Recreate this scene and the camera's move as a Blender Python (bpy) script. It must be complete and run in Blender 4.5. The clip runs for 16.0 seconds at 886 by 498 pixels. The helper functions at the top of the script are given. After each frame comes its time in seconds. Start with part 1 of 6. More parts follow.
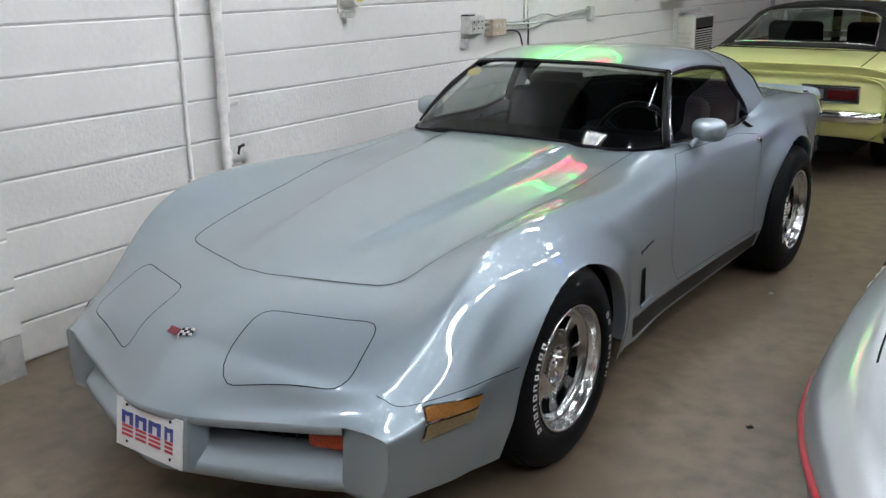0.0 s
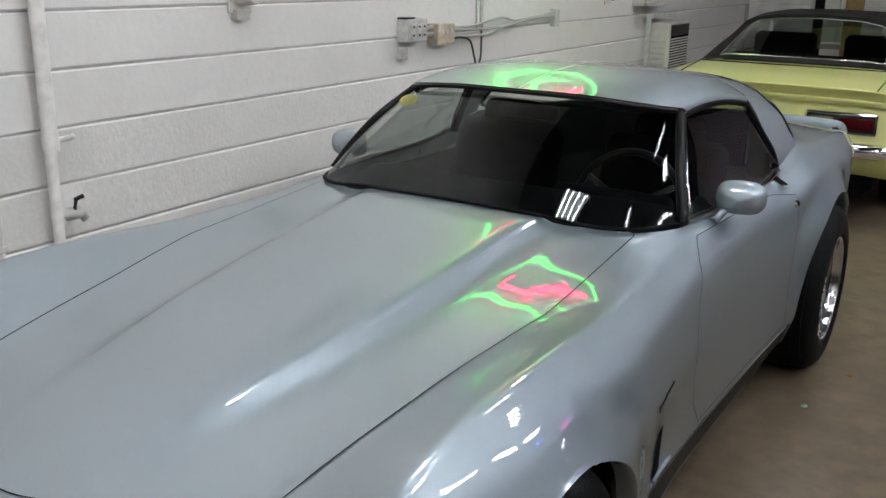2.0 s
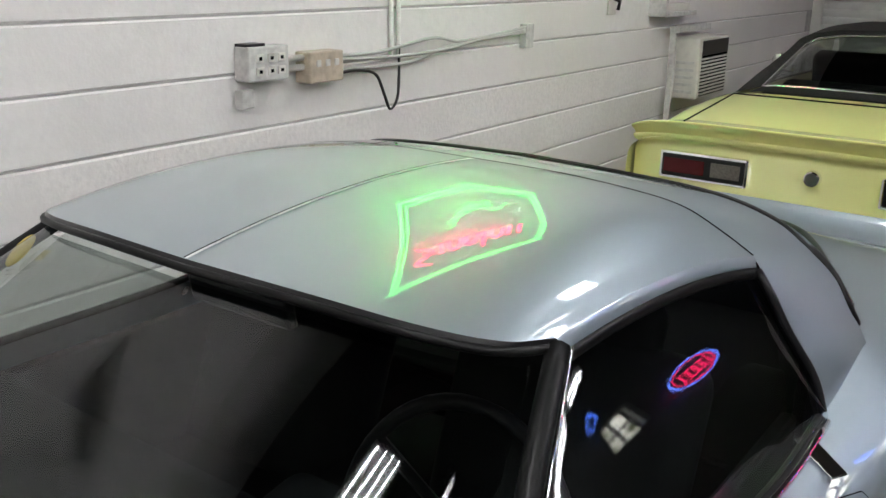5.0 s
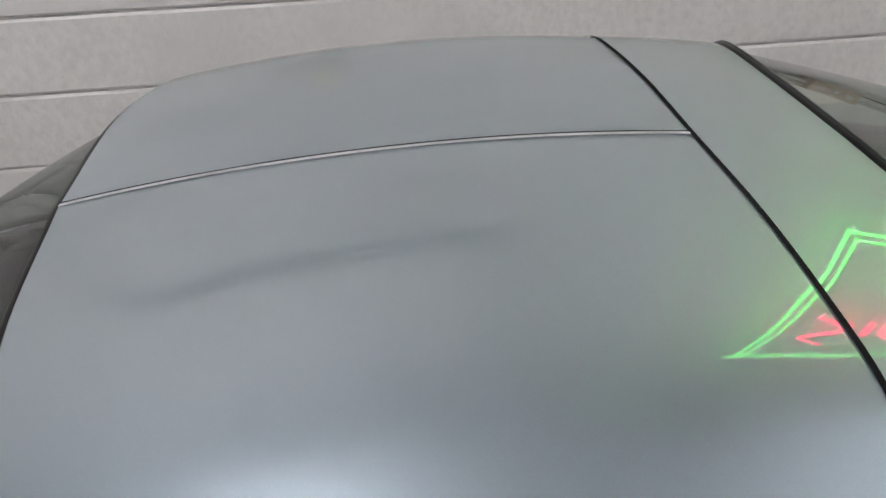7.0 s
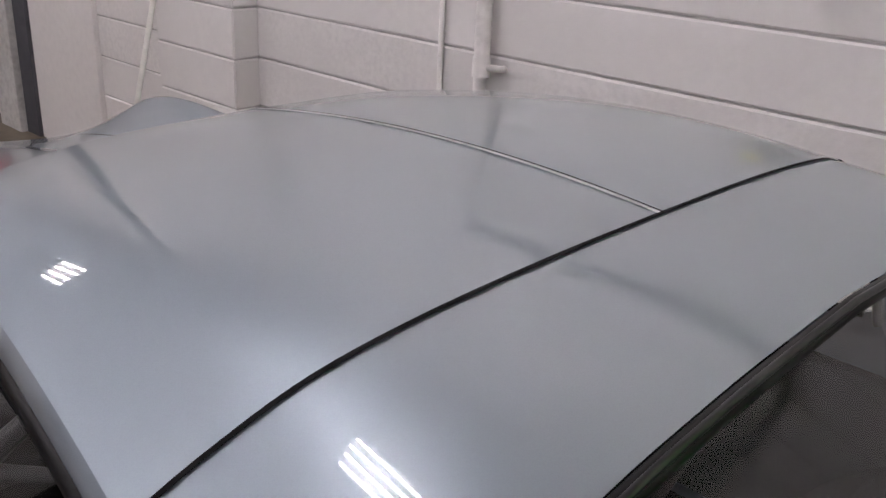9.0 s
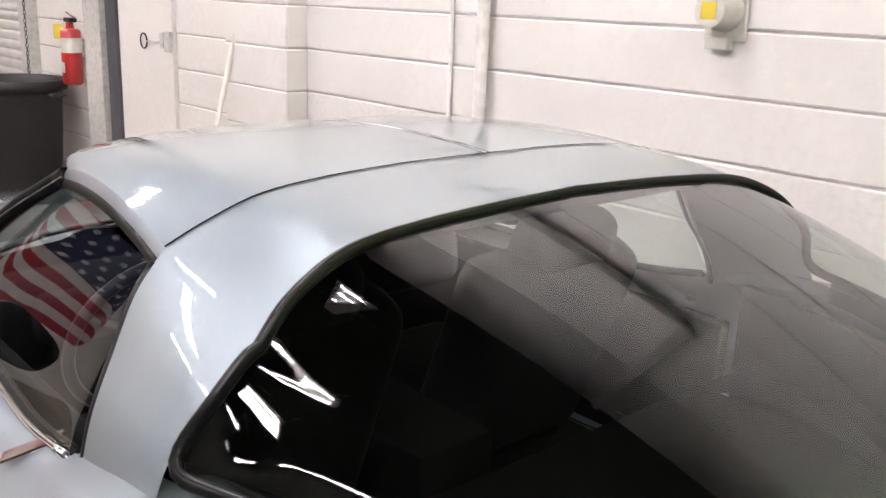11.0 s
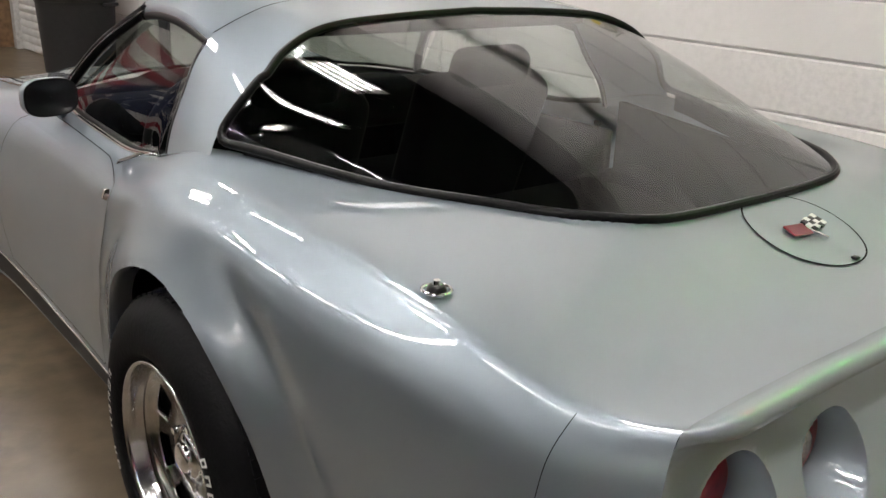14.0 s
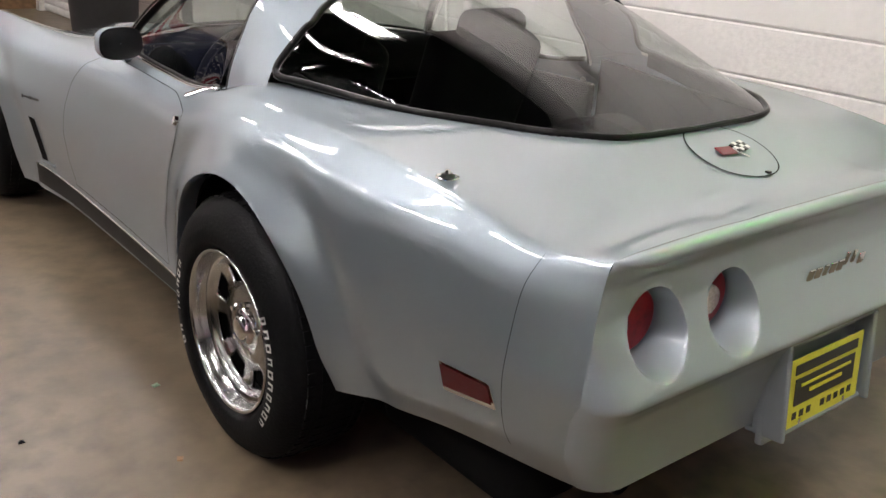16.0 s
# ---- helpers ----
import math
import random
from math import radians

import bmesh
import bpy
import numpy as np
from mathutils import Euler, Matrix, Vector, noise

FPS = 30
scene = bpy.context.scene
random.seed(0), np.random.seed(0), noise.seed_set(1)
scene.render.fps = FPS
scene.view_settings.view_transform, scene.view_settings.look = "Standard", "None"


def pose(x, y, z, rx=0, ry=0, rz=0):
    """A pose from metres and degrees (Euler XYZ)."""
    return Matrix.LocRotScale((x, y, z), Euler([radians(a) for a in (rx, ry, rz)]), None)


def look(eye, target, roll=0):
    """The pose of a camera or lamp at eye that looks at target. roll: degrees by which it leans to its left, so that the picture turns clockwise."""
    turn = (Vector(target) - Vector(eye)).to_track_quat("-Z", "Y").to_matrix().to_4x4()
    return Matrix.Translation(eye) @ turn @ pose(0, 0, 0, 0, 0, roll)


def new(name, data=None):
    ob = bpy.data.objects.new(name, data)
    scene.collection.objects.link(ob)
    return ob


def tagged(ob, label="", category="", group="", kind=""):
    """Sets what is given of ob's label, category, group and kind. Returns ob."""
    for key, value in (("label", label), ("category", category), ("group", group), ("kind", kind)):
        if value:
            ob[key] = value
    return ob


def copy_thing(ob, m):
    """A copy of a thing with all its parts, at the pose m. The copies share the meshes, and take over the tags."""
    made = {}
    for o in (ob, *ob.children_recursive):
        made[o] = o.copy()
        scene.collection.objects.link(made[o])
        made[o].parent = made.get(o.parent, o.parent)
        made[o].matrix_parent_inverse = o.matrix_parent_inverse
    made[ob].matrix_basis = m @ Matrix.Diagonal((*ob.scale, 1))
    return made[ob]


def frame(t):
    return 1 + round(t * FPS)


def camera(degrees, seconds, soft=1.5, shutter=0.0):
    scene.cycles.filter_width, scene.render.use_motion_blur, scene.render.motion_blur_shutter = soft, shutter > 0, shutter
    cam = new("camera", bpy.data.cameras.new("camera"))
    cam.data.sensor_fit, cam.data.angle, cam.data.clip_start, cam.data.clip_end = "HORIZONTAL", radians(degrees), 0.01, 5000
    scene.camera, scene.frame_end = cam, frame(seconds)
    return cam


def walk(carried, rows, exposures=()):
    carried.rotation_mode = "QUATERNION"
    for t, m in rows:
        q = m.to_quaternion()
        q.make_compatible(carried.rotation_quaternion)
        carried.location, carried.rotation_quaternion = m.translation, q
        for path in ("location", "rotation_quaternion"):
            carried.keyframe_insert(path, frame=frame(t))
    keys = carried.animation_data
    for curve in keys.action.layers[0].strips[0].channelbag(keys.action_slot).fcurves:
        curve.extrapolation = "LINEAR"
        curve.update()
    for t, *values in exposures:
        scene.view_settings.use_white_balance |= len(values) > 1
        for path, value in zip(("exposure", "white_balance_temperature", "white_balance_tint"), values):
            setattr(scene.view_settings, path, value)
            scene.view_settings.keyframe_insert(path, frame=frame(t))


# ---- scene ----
cam = camera(51.47, 16.0)
PATH = [
    (0, (2.141, -2.460, 1.576), (1.023, -0.906, 1.000), -0.69),
    (0.5, (2.016, -2.202, 1.565), (0.920, -0.634, 0.981), -0.35),
    (1, (1.861, -1.923, 1.556), (0.756, -0.362, 0.971), 0.82),
    (1.5, (1.631, -1.641, 1.550), (0.541, -0.071, 0.961), -1.13),
    (2, (1.450, -1.320, 1.558), (0.427, 0.296, 0.973), 0.96),
    (2.5, (1.233, -0.960, 1.503), (0.251, 0.698, 0.963), 0.78),
    (3, (1.101, -0.595, 1.517), (0.210, 1.118, 0.996), -0.72),
    (3.2, (1.076, -0.460, 1.524), (0.198, 1.263, 1.015), 0.13),
    (5.3, (0.984, 0.830, 1.584), (-0.245, 2.267, 0.942), 0.4),
    (5.5, (0.970, 0.949, 1.590), (-0.357, 2.272, 0.890), -0.79),
    (6, (0.984, 1.247, 1.611), (-0.572, 2.194, 0.785), 0.21),
    (6.2, (0.980, 1.362, 1.618), (-0.645, 2.134, 0.752), -1.0),
    (6.5, (0.970, 1.515, 1.627), (-0.736, 2.029, 0.719), -2.45),
    (7, (0.924, 1.750, 1.631), (-0.792, 1.918, 0.617), -1.72),
    (7.5, (0.895, 1.996, 1.627), (-0.775, 1.681, 0.573), -0.38),
    (8, (0.788, 2.173, 1.622), (-0.805, 1.493, 0.623), 2.88),
    (8.5, (0.738, 2.390, 1.578), (-0.661, 1.310, 0.642), 3.53),
    (9, (0.774, 2.568, 1.513), (-0.567, 1.289, 0.760), 2.64),
    (11.5, (1.121, 3.383, 1.450), (-0.131, 1.914, 0.923), 2.47),
    (12, (1.163, 3.516, 1.421), (-0.034, 2.033, 0.815), 3.24),
    (12.5, (1.260, 3.644, 1.395), (0.092, 2.161, 0.735), 2.43),
    (13, (1.283, 3.805, 1.402), (0.100, 2.347, 0.713), 2.76),
    (13.5, (1.341, 3.941, 1.387), (0.191, 2.454, 0.704), 2.99),
    (14, (1.477, 4.043, 1.369), (0.280, 2.584, 0.707), 2.13),
    (14.5, (1.546, 4.140, 1.353), (0.297, 2.714, 0.715), 3.05),
    (15, (1.586, 4.261, 1.351), (0.362, 2.808, 0.725), 4.26),
    (15.5, (1.681, 4.355, 1.350), (0.502, 2.874, 0.703), 3.40),
    (16, (1.802, 4.419, 1.386), (0.612, 2.978, 0.675), 3.41),
]
walk(cam, [(t, look(eye, target, roll)) for t, eye, target, roll in PATH], [(0.0, 0.2, 6150, 20), (2.0, 0.0, 6350, 22), (3.0, 0.24, 6450, 22), (5.4, 0.14, 6520, 23), (6.0, -0.06, 6550, 24), (7.5, -0.34, 6550, 28), (9.0, -0.36, 6650, 36), (11.5, 0.86, 6950, 29), (12.5, 0.74, 6950, 25), (13.5, 0.4, 6950, 25), (14.5, 0.23, 6950, 25), (16.0, 0.55, 6950, 28)])

# ---------------------------------------------------------------- world
world = bpy.data.worlds.new("sky")
scene.world = world
world.use_nodes = True
wn = world.node_tree.nodes
sky = wn.new("ShaderNodeTexSky")
sky.sky_type, sky.sun_disc, sky.sun_elevation, sky.sun_rotation = "NISHITA", False, radians(50), radians(60)
wn["Background"].inputs["Strength"].default_value = 0.1
world.node_tree.links.new(sky.outputs[0], wn["Background"].inputs["Color"])


# ---------------------------------------------------------------- materials
def material(name, color, rough=0.5, metal=0.0, grain=0.0, scale=40.0, bump=0.0, bump_scale=200.0, coat=0.0,
             coat_rough=0.03, stain=0.0, stain_scale=2.0, emit=None, power=0.0, dark=None, spread=0.0, spec=0.5):
    m = bpy.data.materials.new(name)
    m.use_nodes = True
    nt = m.node_tree
    b = nt.nodes["Principled BSDF"]
    b.inputs["Roughness"].default_value, b.inputs["Metallic"].default_value = rough, metal
    b.inputs["Specular IOR Level"].default_value = spec
    b.inputs["Coat IOR"].default_value = 1.8
    b.inputs["Coat Weight"].default_value, b.inputs["Coat Roughness"].default_value = coat, coat_rough
    b.inputs["Base Color"].default_value = (*color, 1)
    if emit:
        b.inputs["Emission Color"].default_value, b.inputs["Emission Strength"].default_value = (*emit, 1), power
    pos = nt.nodes.new("ShaderNodeNewGeometry")
    out = None

    def noise_mix(prev, size, amount, detail, low, high):
        n = nt.nodes.new("ShaderNodeTexNoise")
        n.inputs["Scale"].default_value, n.inputs["Detail"].default_value = size, detail
        nt.links.new(pos.outputs["Position"], n.inputs["Vector"])
        r = nt.nodes.new("ShaderNodeMapRange")
        r.inputs["From Min"].default_value, r.inputs["From Max"].default_value = low, high
        nt.links.new(n.outputs["Fac"], r.inputs["Value"])
        mix = nt.nodes.new("ShaderNodeMix")
        mix.data_type = "RGBA"
        mix.blend_type = "MIX"
        src = dark or tuple(c * (1 - amount) for c in color)
        if prev is None:
            mix.inputs["A"].default_value = (*color, 1)
        else:
            nt.links.new(prev, mix.inputs["A"])
        mix.inputs["B"].default_value = (*src, 1)
        mul = nt.nodes.new("ShaderNodeMath")
        mul.operation = "MULTIPLY"
        mul.inputs[1].default_value = amount if dark else 1.0
        nt.links.new(r.outputs[0], mul.inputs[0])
        nt.links.new(mul.outputs[0], mix.inputs["Factor"])
        return mix.outputs["Result"]

    if stain:
        out = noise_mix(out, stain_scale, stain, 6, 0.45, 0.75)
    if grain:
        out = noise_mix(out, scale, grain, 3, 0.4, 0.7)
    if spread:
        info = nt.nodes.new("ShaderNodeObjectInfo")
        r = nt.nodes.new("ShaderNodeMapRange")
        r.inputs["To Min"].default_value, r.inputs["To Max"].default_value = 1 - spread, 1 + spread
        nt.links.new(info.outputs["Random"], r.inputs["Value"])
        mul = nt.nodes.new("ShaderNodeMix")
        mul.data_type, mul.blend_type = "RGBA", "MULTIPLY"
        mul.inputs["Factor"].default_value = 1.0
        if out is None:
            mul.inputs["A"].default_value = (*color, 1)
        else:
            nt.links.new(out, mul.inputs["A"])
        nt.links.new(r.outputs[0], mul.inputs["B"])
        out = mul.outputs["Result"]
    if out is not None:
        nt.links.new(out, b.inputs["Base Color"])
    if bump:
        n = nt.nodes.new("ShaderNodeTexNoise")
        n.inputs["Scale"].default_value, n.inputs["Detail"].default_value = bump_scale, 4
        nt.links.new(pos.outputs["Position"], n.inputs["Vector"])
        bp = nt.nodes.new("ShaderNodeBump")
        bp.inputs["Strength"].default_value, bp.inputs["Distance"].default_value = bump, 0.01
        nt.links.new(n.outputs["Fac"], bp.inputs["Height"])
        nt.links.new(bp.outputs[0], b.inputs["Normal"])
    return m


def glass(name, tint, strength=1.0, gloss=0.02):
    """A thin pane: clear with a tint, with a mirror-like reflection that grows at grazing angles."""
    m = bpy.data.materials.new(name)
    m.use_nodes = True
    nt = m.node_tree
    nt.nodes.clear()
    o = nt.nodes.new("ShaderNodeOutputMaterial")
    t = nt.nodes.new("ShaderNodeBsdfTransparent")
    t.inputs[0].default_value = (*tint, 1)
    g = nt.nodes.new("ShaderNodeBsdfGlossy")
    g.inputs["Roughness"].default_value = gloss
    f = nt.nodes.new("ShaderNodeLayerWeight")
    f.inputs["Blend"].default_value = 0.5
    steep = nt.nodes.new("ShaderNodeMath")
    steep.operation, steep.inputs[1].default_value = "POWER", 4.0
    boost = nt.nodes.new("ShaderNodeMath")
    boost.operation, boost.inputs[1].default_value, boost.inputs[2].default_value = "MULTIPLY_ADD", 0.9 * strength, 0.055 * strength
    boost.use_clamp = True
    nt.links.new(f.outputs["Facing"], steep.inputs[0])
    mix = nt.nodes.new("ShaderNodeMixShader")
    nt.links.new(steep.outputs[0], boost.inputs[0])
    nt.links.new(boost.outputs[0], mix.inputs[0])
    nt.links.new(t.outputs[0], mix.inputs[1])
    nt.links.new(g.outputs[0], mix.inputs[2])
    nt.links.new(mix.outputs[0], o.inputs[0])
    return m


PAINT = material("silver_blue_metallic_paint", (0.335, 0.395, 0.44), 0.45, 0.78, grain=0.06, scale=900, coat=1.0, coat_rough=0.0, stain=0.05, stain_scale=3.0, spec=0.3)
BUMPER_PAINT = material("bumper_cover_paint", (0.318, 0.368, 0.40), 0.5, 0.5, grain=0.06, scale=900, coat=0.9, coat_rough=0.03, stain=0.06, stain_scale=4.0, spec=0.3)
GAP = material("panel_gap", (0.006, 0.006, 0.007), 0.9, spec=0.1)
RUBBER = material("black_rubber", (0.006, 0.006, 0.006), 0.35, grain=0.2, scale=80, spec=0.12)
TYRE = material("tyre_rubber", (0.0045, 0.0045, 0.005), 0.6, grain=0.25, scale=60, bump=0.15, bump_scale=120, spec=0.1)
WHITE_LETTER = material("raised_white_letter", (0.62, 0.6, 0.56), 0.6, grain=0.25, scale=90)
ALLOY = material("polished_alloy", (0.56, 0.555, 0.55), 0.17, 1.0, grain=0.1, scale=50)
# Black for the wheel slots: the hollow's shade is put into the colour.
SLOT_SHADE = material("wheel_slot_shade", (0.004, 0.004, 0.004), 0.8, spec=0.1)
CHROME = material("chrome", (0.86, 0.86, 0.86), 0.06, 1.0)
BLACK = material("black_trim", (0.007, 0.007, 0.008), 0.3, grain=0.2, scale=60, spec=0.3)
# Near-black for undersides and recesses: their shade is put into the colour.
DARK = material("shade_black", (0.004, 0.004, 0.004), 0.95, spec=0.05)
# Cabin vinyl, leather and carpet: the cabin's shade is put into these near-black colours.
INTERIOR = material("shade_dark_interior_vinyl", (0.005, 0.0055, 0.006), 0.7, spec=0.03, grain=0.3, scale=40, bump=0.05, bump_scale=150)
SEAT = material("shade_dark_seat_leather", (0.006, 0.0066, 0.007), 0.7, spec=0.03, grain=0.3, scale=30, bump=0.06, bump_scale=90)
CARPET = material("shade_dark_carpet", (0.004, 0.004, 0.0045), 0.95, spec=0.05, grain=0.4, scale=200)
WINDSCREEN = glass("windscreen_glass", (0.5, 0.55, 0.52), 0.8)
BRIGHT_SEAM = material("bright_seam_strip", (0.72, 0.74, 0.75), 0.4, 0.5, grain=0.1, scale=200)
REAR_GLASS = glass("tinted_rear_glass", (0.70, 0.75, 0.71), 1.2)
SIDE_GLASS = glass("side_glass", (0.78, 0.82, 0.81))
RED_LENS = material("red_tail_lens", (0.34, 0.004, 0.012), 0.3, coat=0.12, grain=0.5, scale=35, spec=0.3)
CLEAR_LENS = material("reversing_lens", (0.62, 0.5, 0.47), 0.15, coat=1.0, grain=0.3, scale=120)
SMOKY_LENS = material("smoky_clear_lens", (0.16, 0.14, 0.13), 0.2, coat=0.5, grain=0.3, scale=120)
AMBER_LENS = material("amber_lens", (0.24, 0.10, 0.018), 0.15, coat=0.3, grain=0.35, scale=150)
PARK_LENS = material("dark_parking_lens", (0.4, 0.04, 0.012), 0.25, coat=0.3, grain=0.4, scale=120)
CLEAR_AMBER = material("clear_marker_lens", (0.17, 0.12, 0.06), 0.15, coat=0.3, grain=0.35, scale=150)
RED_MARKER = material("red_marker_lens", (0.075, 0.004, 0.006), 0.2, coat=0.2, spec=0.3, grain=0.1, scale=150)
RED_BADGE = material("red_enamel", (0.17, 0.012, 0.02), 0.3, coat=0.3)
WHITE_BADGE = material("white_enamel", (0.75, 0.75, 0.73), 0.3, coat=1.0)
PLATE_WHITE = material("white_plate", (0.72, 0.72, 0.72), 0.4, grain=0.08, scale=60)
PLATE_BLUE = material("blue_plate_print", (0.05, 0.07, 0.3), 0.4)
PLATE_RED = material("red_plate_print", (0.5, 0.05, 0.06), 0.4)
PLATE_YELLOW = material("yellow_plate", (0.72, 0.66, 0.05), 0.4, grain=0.08, scale=60)
PLATE_BLACK = material("black_plate_print", (0.02, 0.02, 0.018), 0.5)
WALL_PAINT = material("white_painted_block", (0.76, 0.735, 0.705), 0.55, grain=0.05, scale=25, bump=0.08, bump_scale=40, stain=0.12, stain_scale=1.1)
WALL_ROUGH = material("rough_white_painted_block", (0.75, 0.725, 0.695), 0.6, grain=0.10, scale=45, bump=0.16, bump_scale=55, stain=0.16, stain_scale=1.4)
MORTAR = material("painted_mortar", (0.5, 0.48, 0.46), 0.8, grain=0.3, scale=15)
FLOOR = material("worn_tan_concrete", (0.172, 0.130, 0.086), 0.34, grain=0.42, scale=10, bump=0.05, bump_scale=30, stain=0.45, stain_scale=1.6)
# Dimness of the hall's distant side, put into the wall colour.
DARK_WALL = material("dim_far_side_wall", (0.035, 0.033, 0.031), 0.7, grain=0.2, scale=12)
CEILING = material("dark_ceiling", (0.025, 0.024, 0.0235), 0.9, grain=0.08, scale=5)
PIPE = material("painted_pipe", (0.6, 0.58, 0.55), 0.45, grain=0.2, scale=20)
METAL_BOX = material("painted_steel_box", (0.58, 0.57, 0.54), 0.45, grain=0.25, scale=30)
BEIGE = material("beige_steel_box", (0.5, 0.42, 0.32), 0.5, grain=0.25, scale=30)
CABLE = material("grey_cable", (0.45, 0.45, 0.42), 0.5)
BLACK_CABLE = material("black_cable", (0.015, 0.015, 0.015), 0.5)
TUBE = material("fluorescent_tube", (0.9, 0.9, 0.9), 0.5, emit=(0.92, 1.0, 0.95), power=122.0)
STRIP_TUBE = material("fluorescent_strip_tube", (0.9, 0.9, 0.9), 0.5, emit=(0.92, 1.0, 0.95), power=50.0)
FIXTURE = material("white_enamel_fixture", (0.8, 0.8, 0.79), 0.35)
NEON_GREEN = material("green_neon", (0.02, 0.3, 0.05), 0.4, emit=(0.05, 1.0, 0.12), power=9.5)
NEON_RED = material("red_neon", (0.4, 0.02, 0.05), 0.4, emit=(1.0, 0.02, 0.12), power=11.0)
NEON_BLUE = material("blue_neon", (0.02, 0.06, 0.5), 0.4, emit=(0.08, 0.25, 1.0), power=16.0)
YELLOW_CAR = material("pale_yellow_paint", (0.74, 0.73, 0.27), 0.4, coat=1.0, grain=0.03, scale=300)
VINYL = material("black_vinyl_roof", (0.009, 0.0085, 0.0085), 0.55, spec=0.25, grain=0.2, scale=200, bump=0.3, bump_scale=250)
SILVER_CAR = material("bright_silver_paint", (0.5, 0.52, 0.54), 0.35, 0.45, grain=0.05, scale=900, coat=1.0)
RED_STRIPE = material("red_rub_strip", (0.42, 0.03, 0.05), 0.4)
WHITE_PLASTIC = material("cream_plastic", (0.66, 0.64, 0.58), 0.5, grain=0.1, scale=20)
BROWN = material("brown_wood", (0.25, 0.14, 0.07), 0.6, grain=0.4, scale=20)
BIN = material("dark_grey_plastic_bin", (0.018, 0.018, 0.02), 0.5, grain=0.2, scale=30)
EXT_RED = material("red_extinguisher_paint", (0.5, 0.02, 0.02), 0.35, coat=0.6)
STICKER = material("yellow_sticker", (0.7, 0.52, 0.05), 0.5)
SHUTTER = material("white_roller_shutter", (0.7, 0.69, 0.67), 0.5, grain=0.15, scale=8)
FLAG_RED = material("red_flag_cloth", (0.3, 0.015, 0.03), 0.85, grain=0.15, scale=150)
FLAG_WHITE = material("white_flag_cloth", (0.5, 0.48, 0.46), 0.85, grain=0.1, scale=150)
FLAG_BLUE = material("blue_flag_cloth", (0.012, 0.018, 0.06), 0.85, grain=0.15, scale=150)


# ---------------------------------------------------------------- mesh helpers
def obj(name, verts, faces, mat, parent=None, label="", smooth=True):
    me = bpy.data.meshes.new(name)
    me.from_pydata([tuple(map(float, v)) for v in verts], [], [tuple(map(int, f)) for f in faces])
    me.materials.append(mat)
    if smooth:
        me.polygons.foreach_set("use_smooth", [True] * len(me.polygons))
    me.update()
    ob = new(name, me)
    if parent:
        ob.parent = parent
    if label:
        ob["label"] = label
    return ob


def part(name, bm, mat, parent=None, label="", smooth=False):
    me = bpy.data.meshes.new(name)
    bmesh.ops.recalc_face_normals(bm, faces=bm.faces)
    bm.to_mesh(me)
    bm.free()
    me.materials.append(mat)
    if smooth:
        me.polygons.foreach_set("use_smooth", [True] * len(me.polygons))
        me.set_sharp_from_angle(angle=radians(40))
    ob = new(name, me)
    if parent:
        ob.parent = parent
    if label:
        ob["label"] = label
    return ob


def box_bm(size, at=(0, 0, 0), turn=(0, 0, 0), bevel=0.0, bm=None, seg=2):
    own = bmesh.new()
    bmesh.ops.create_cube(own, size=1.0)
    bmesh.ops.scale(own, vec=size, verts=own.verts)
    if bevel:
        bmesh.ops.bevel(own, geom=own.edges[:] + own.verts[:], offset=bevel, segments=seg, profile=0.5, affect="EDGES")
    bmesh.ops.transform(own, matrix=pose(*at, *turn), verts=own.verts)
    if bm is None:
        return own
    me = bpy.data.meshes.new("tmp")
    own.to_mesh(me)
    own.free()
    bm.from_mesh(me)
    bpy.data.meshes.remove(me)
    return bm


def cyl_bm(r1, r2, depth, at=(0, 0, 0), turn=(0, 0, 0), seg=24, bevel=0.0, bm=None, caps=True):
    own = bmesh.new()
    bmesh.ops.create_cone(own, cap_ends=caps, segments=seg, radius1=r1, radius2=r2, depth=depth)
    if bevel:
        es = [e for e in own.edges if len(e.link_faces) == 2 and e.calc_face_angle() > 1.0]
        bmesh.ops.bevel(own, geom=es, offset=bevel, segments=2, profile=0.5, affect="EDGES")
    bmesh.ops.transform(own, matrix=pose(*at, *turn), verts=own.verts)
    if bm is None:
        return own
    me = bpy.data.meshes.new("tmp")
    own.to_mesh(me)
    own.free()
    bm.from_mesh(me)
    bpy.data.meshes.remove(me)
    return bm


def tube(name, pts, r, mat, parent=None, label="", seg=8, closed=False):
    """A round bar along a line of points."""
    P = np.array(pts, float)
    n = len(P)
    verts, faces = [], []
    up = np.array([0.13, 0.21, 0.97])
    for i in range(n):
        a, b = P[(i - 1) % n if closed else max(i - 1, 0)], P[(i + 1) % n if closed else min(i + 1, n - 1)]
        d = (b - a) / (np.linalg.norm(b - a) + 1e-9)
        e1 = np.cross(d, up)
        e1 /= np.linalg.norm(e1) + 1e-9
        e2 = np.cross(d, e1)
        for k in range(seg):
            w = 2 * math.pi * k / seg
            verts.append(P[i] + r * (math.cos(w) * e1 + math.sin(w) * e2))
    for i in range(n if closed else n - 1):
        j = (i + 1) % n
        for k in range(seg):
            m = (k + 1) % seg
            faces.append((i * seg + k, i * seg + m, j * seg + m, j * seg + k))
    if not closed:
        faces += [tuple(range(seg)), tuple(range((n - 1) * seg, n * seg))]
    return obj(name, verts, faces, mat, parent, label)


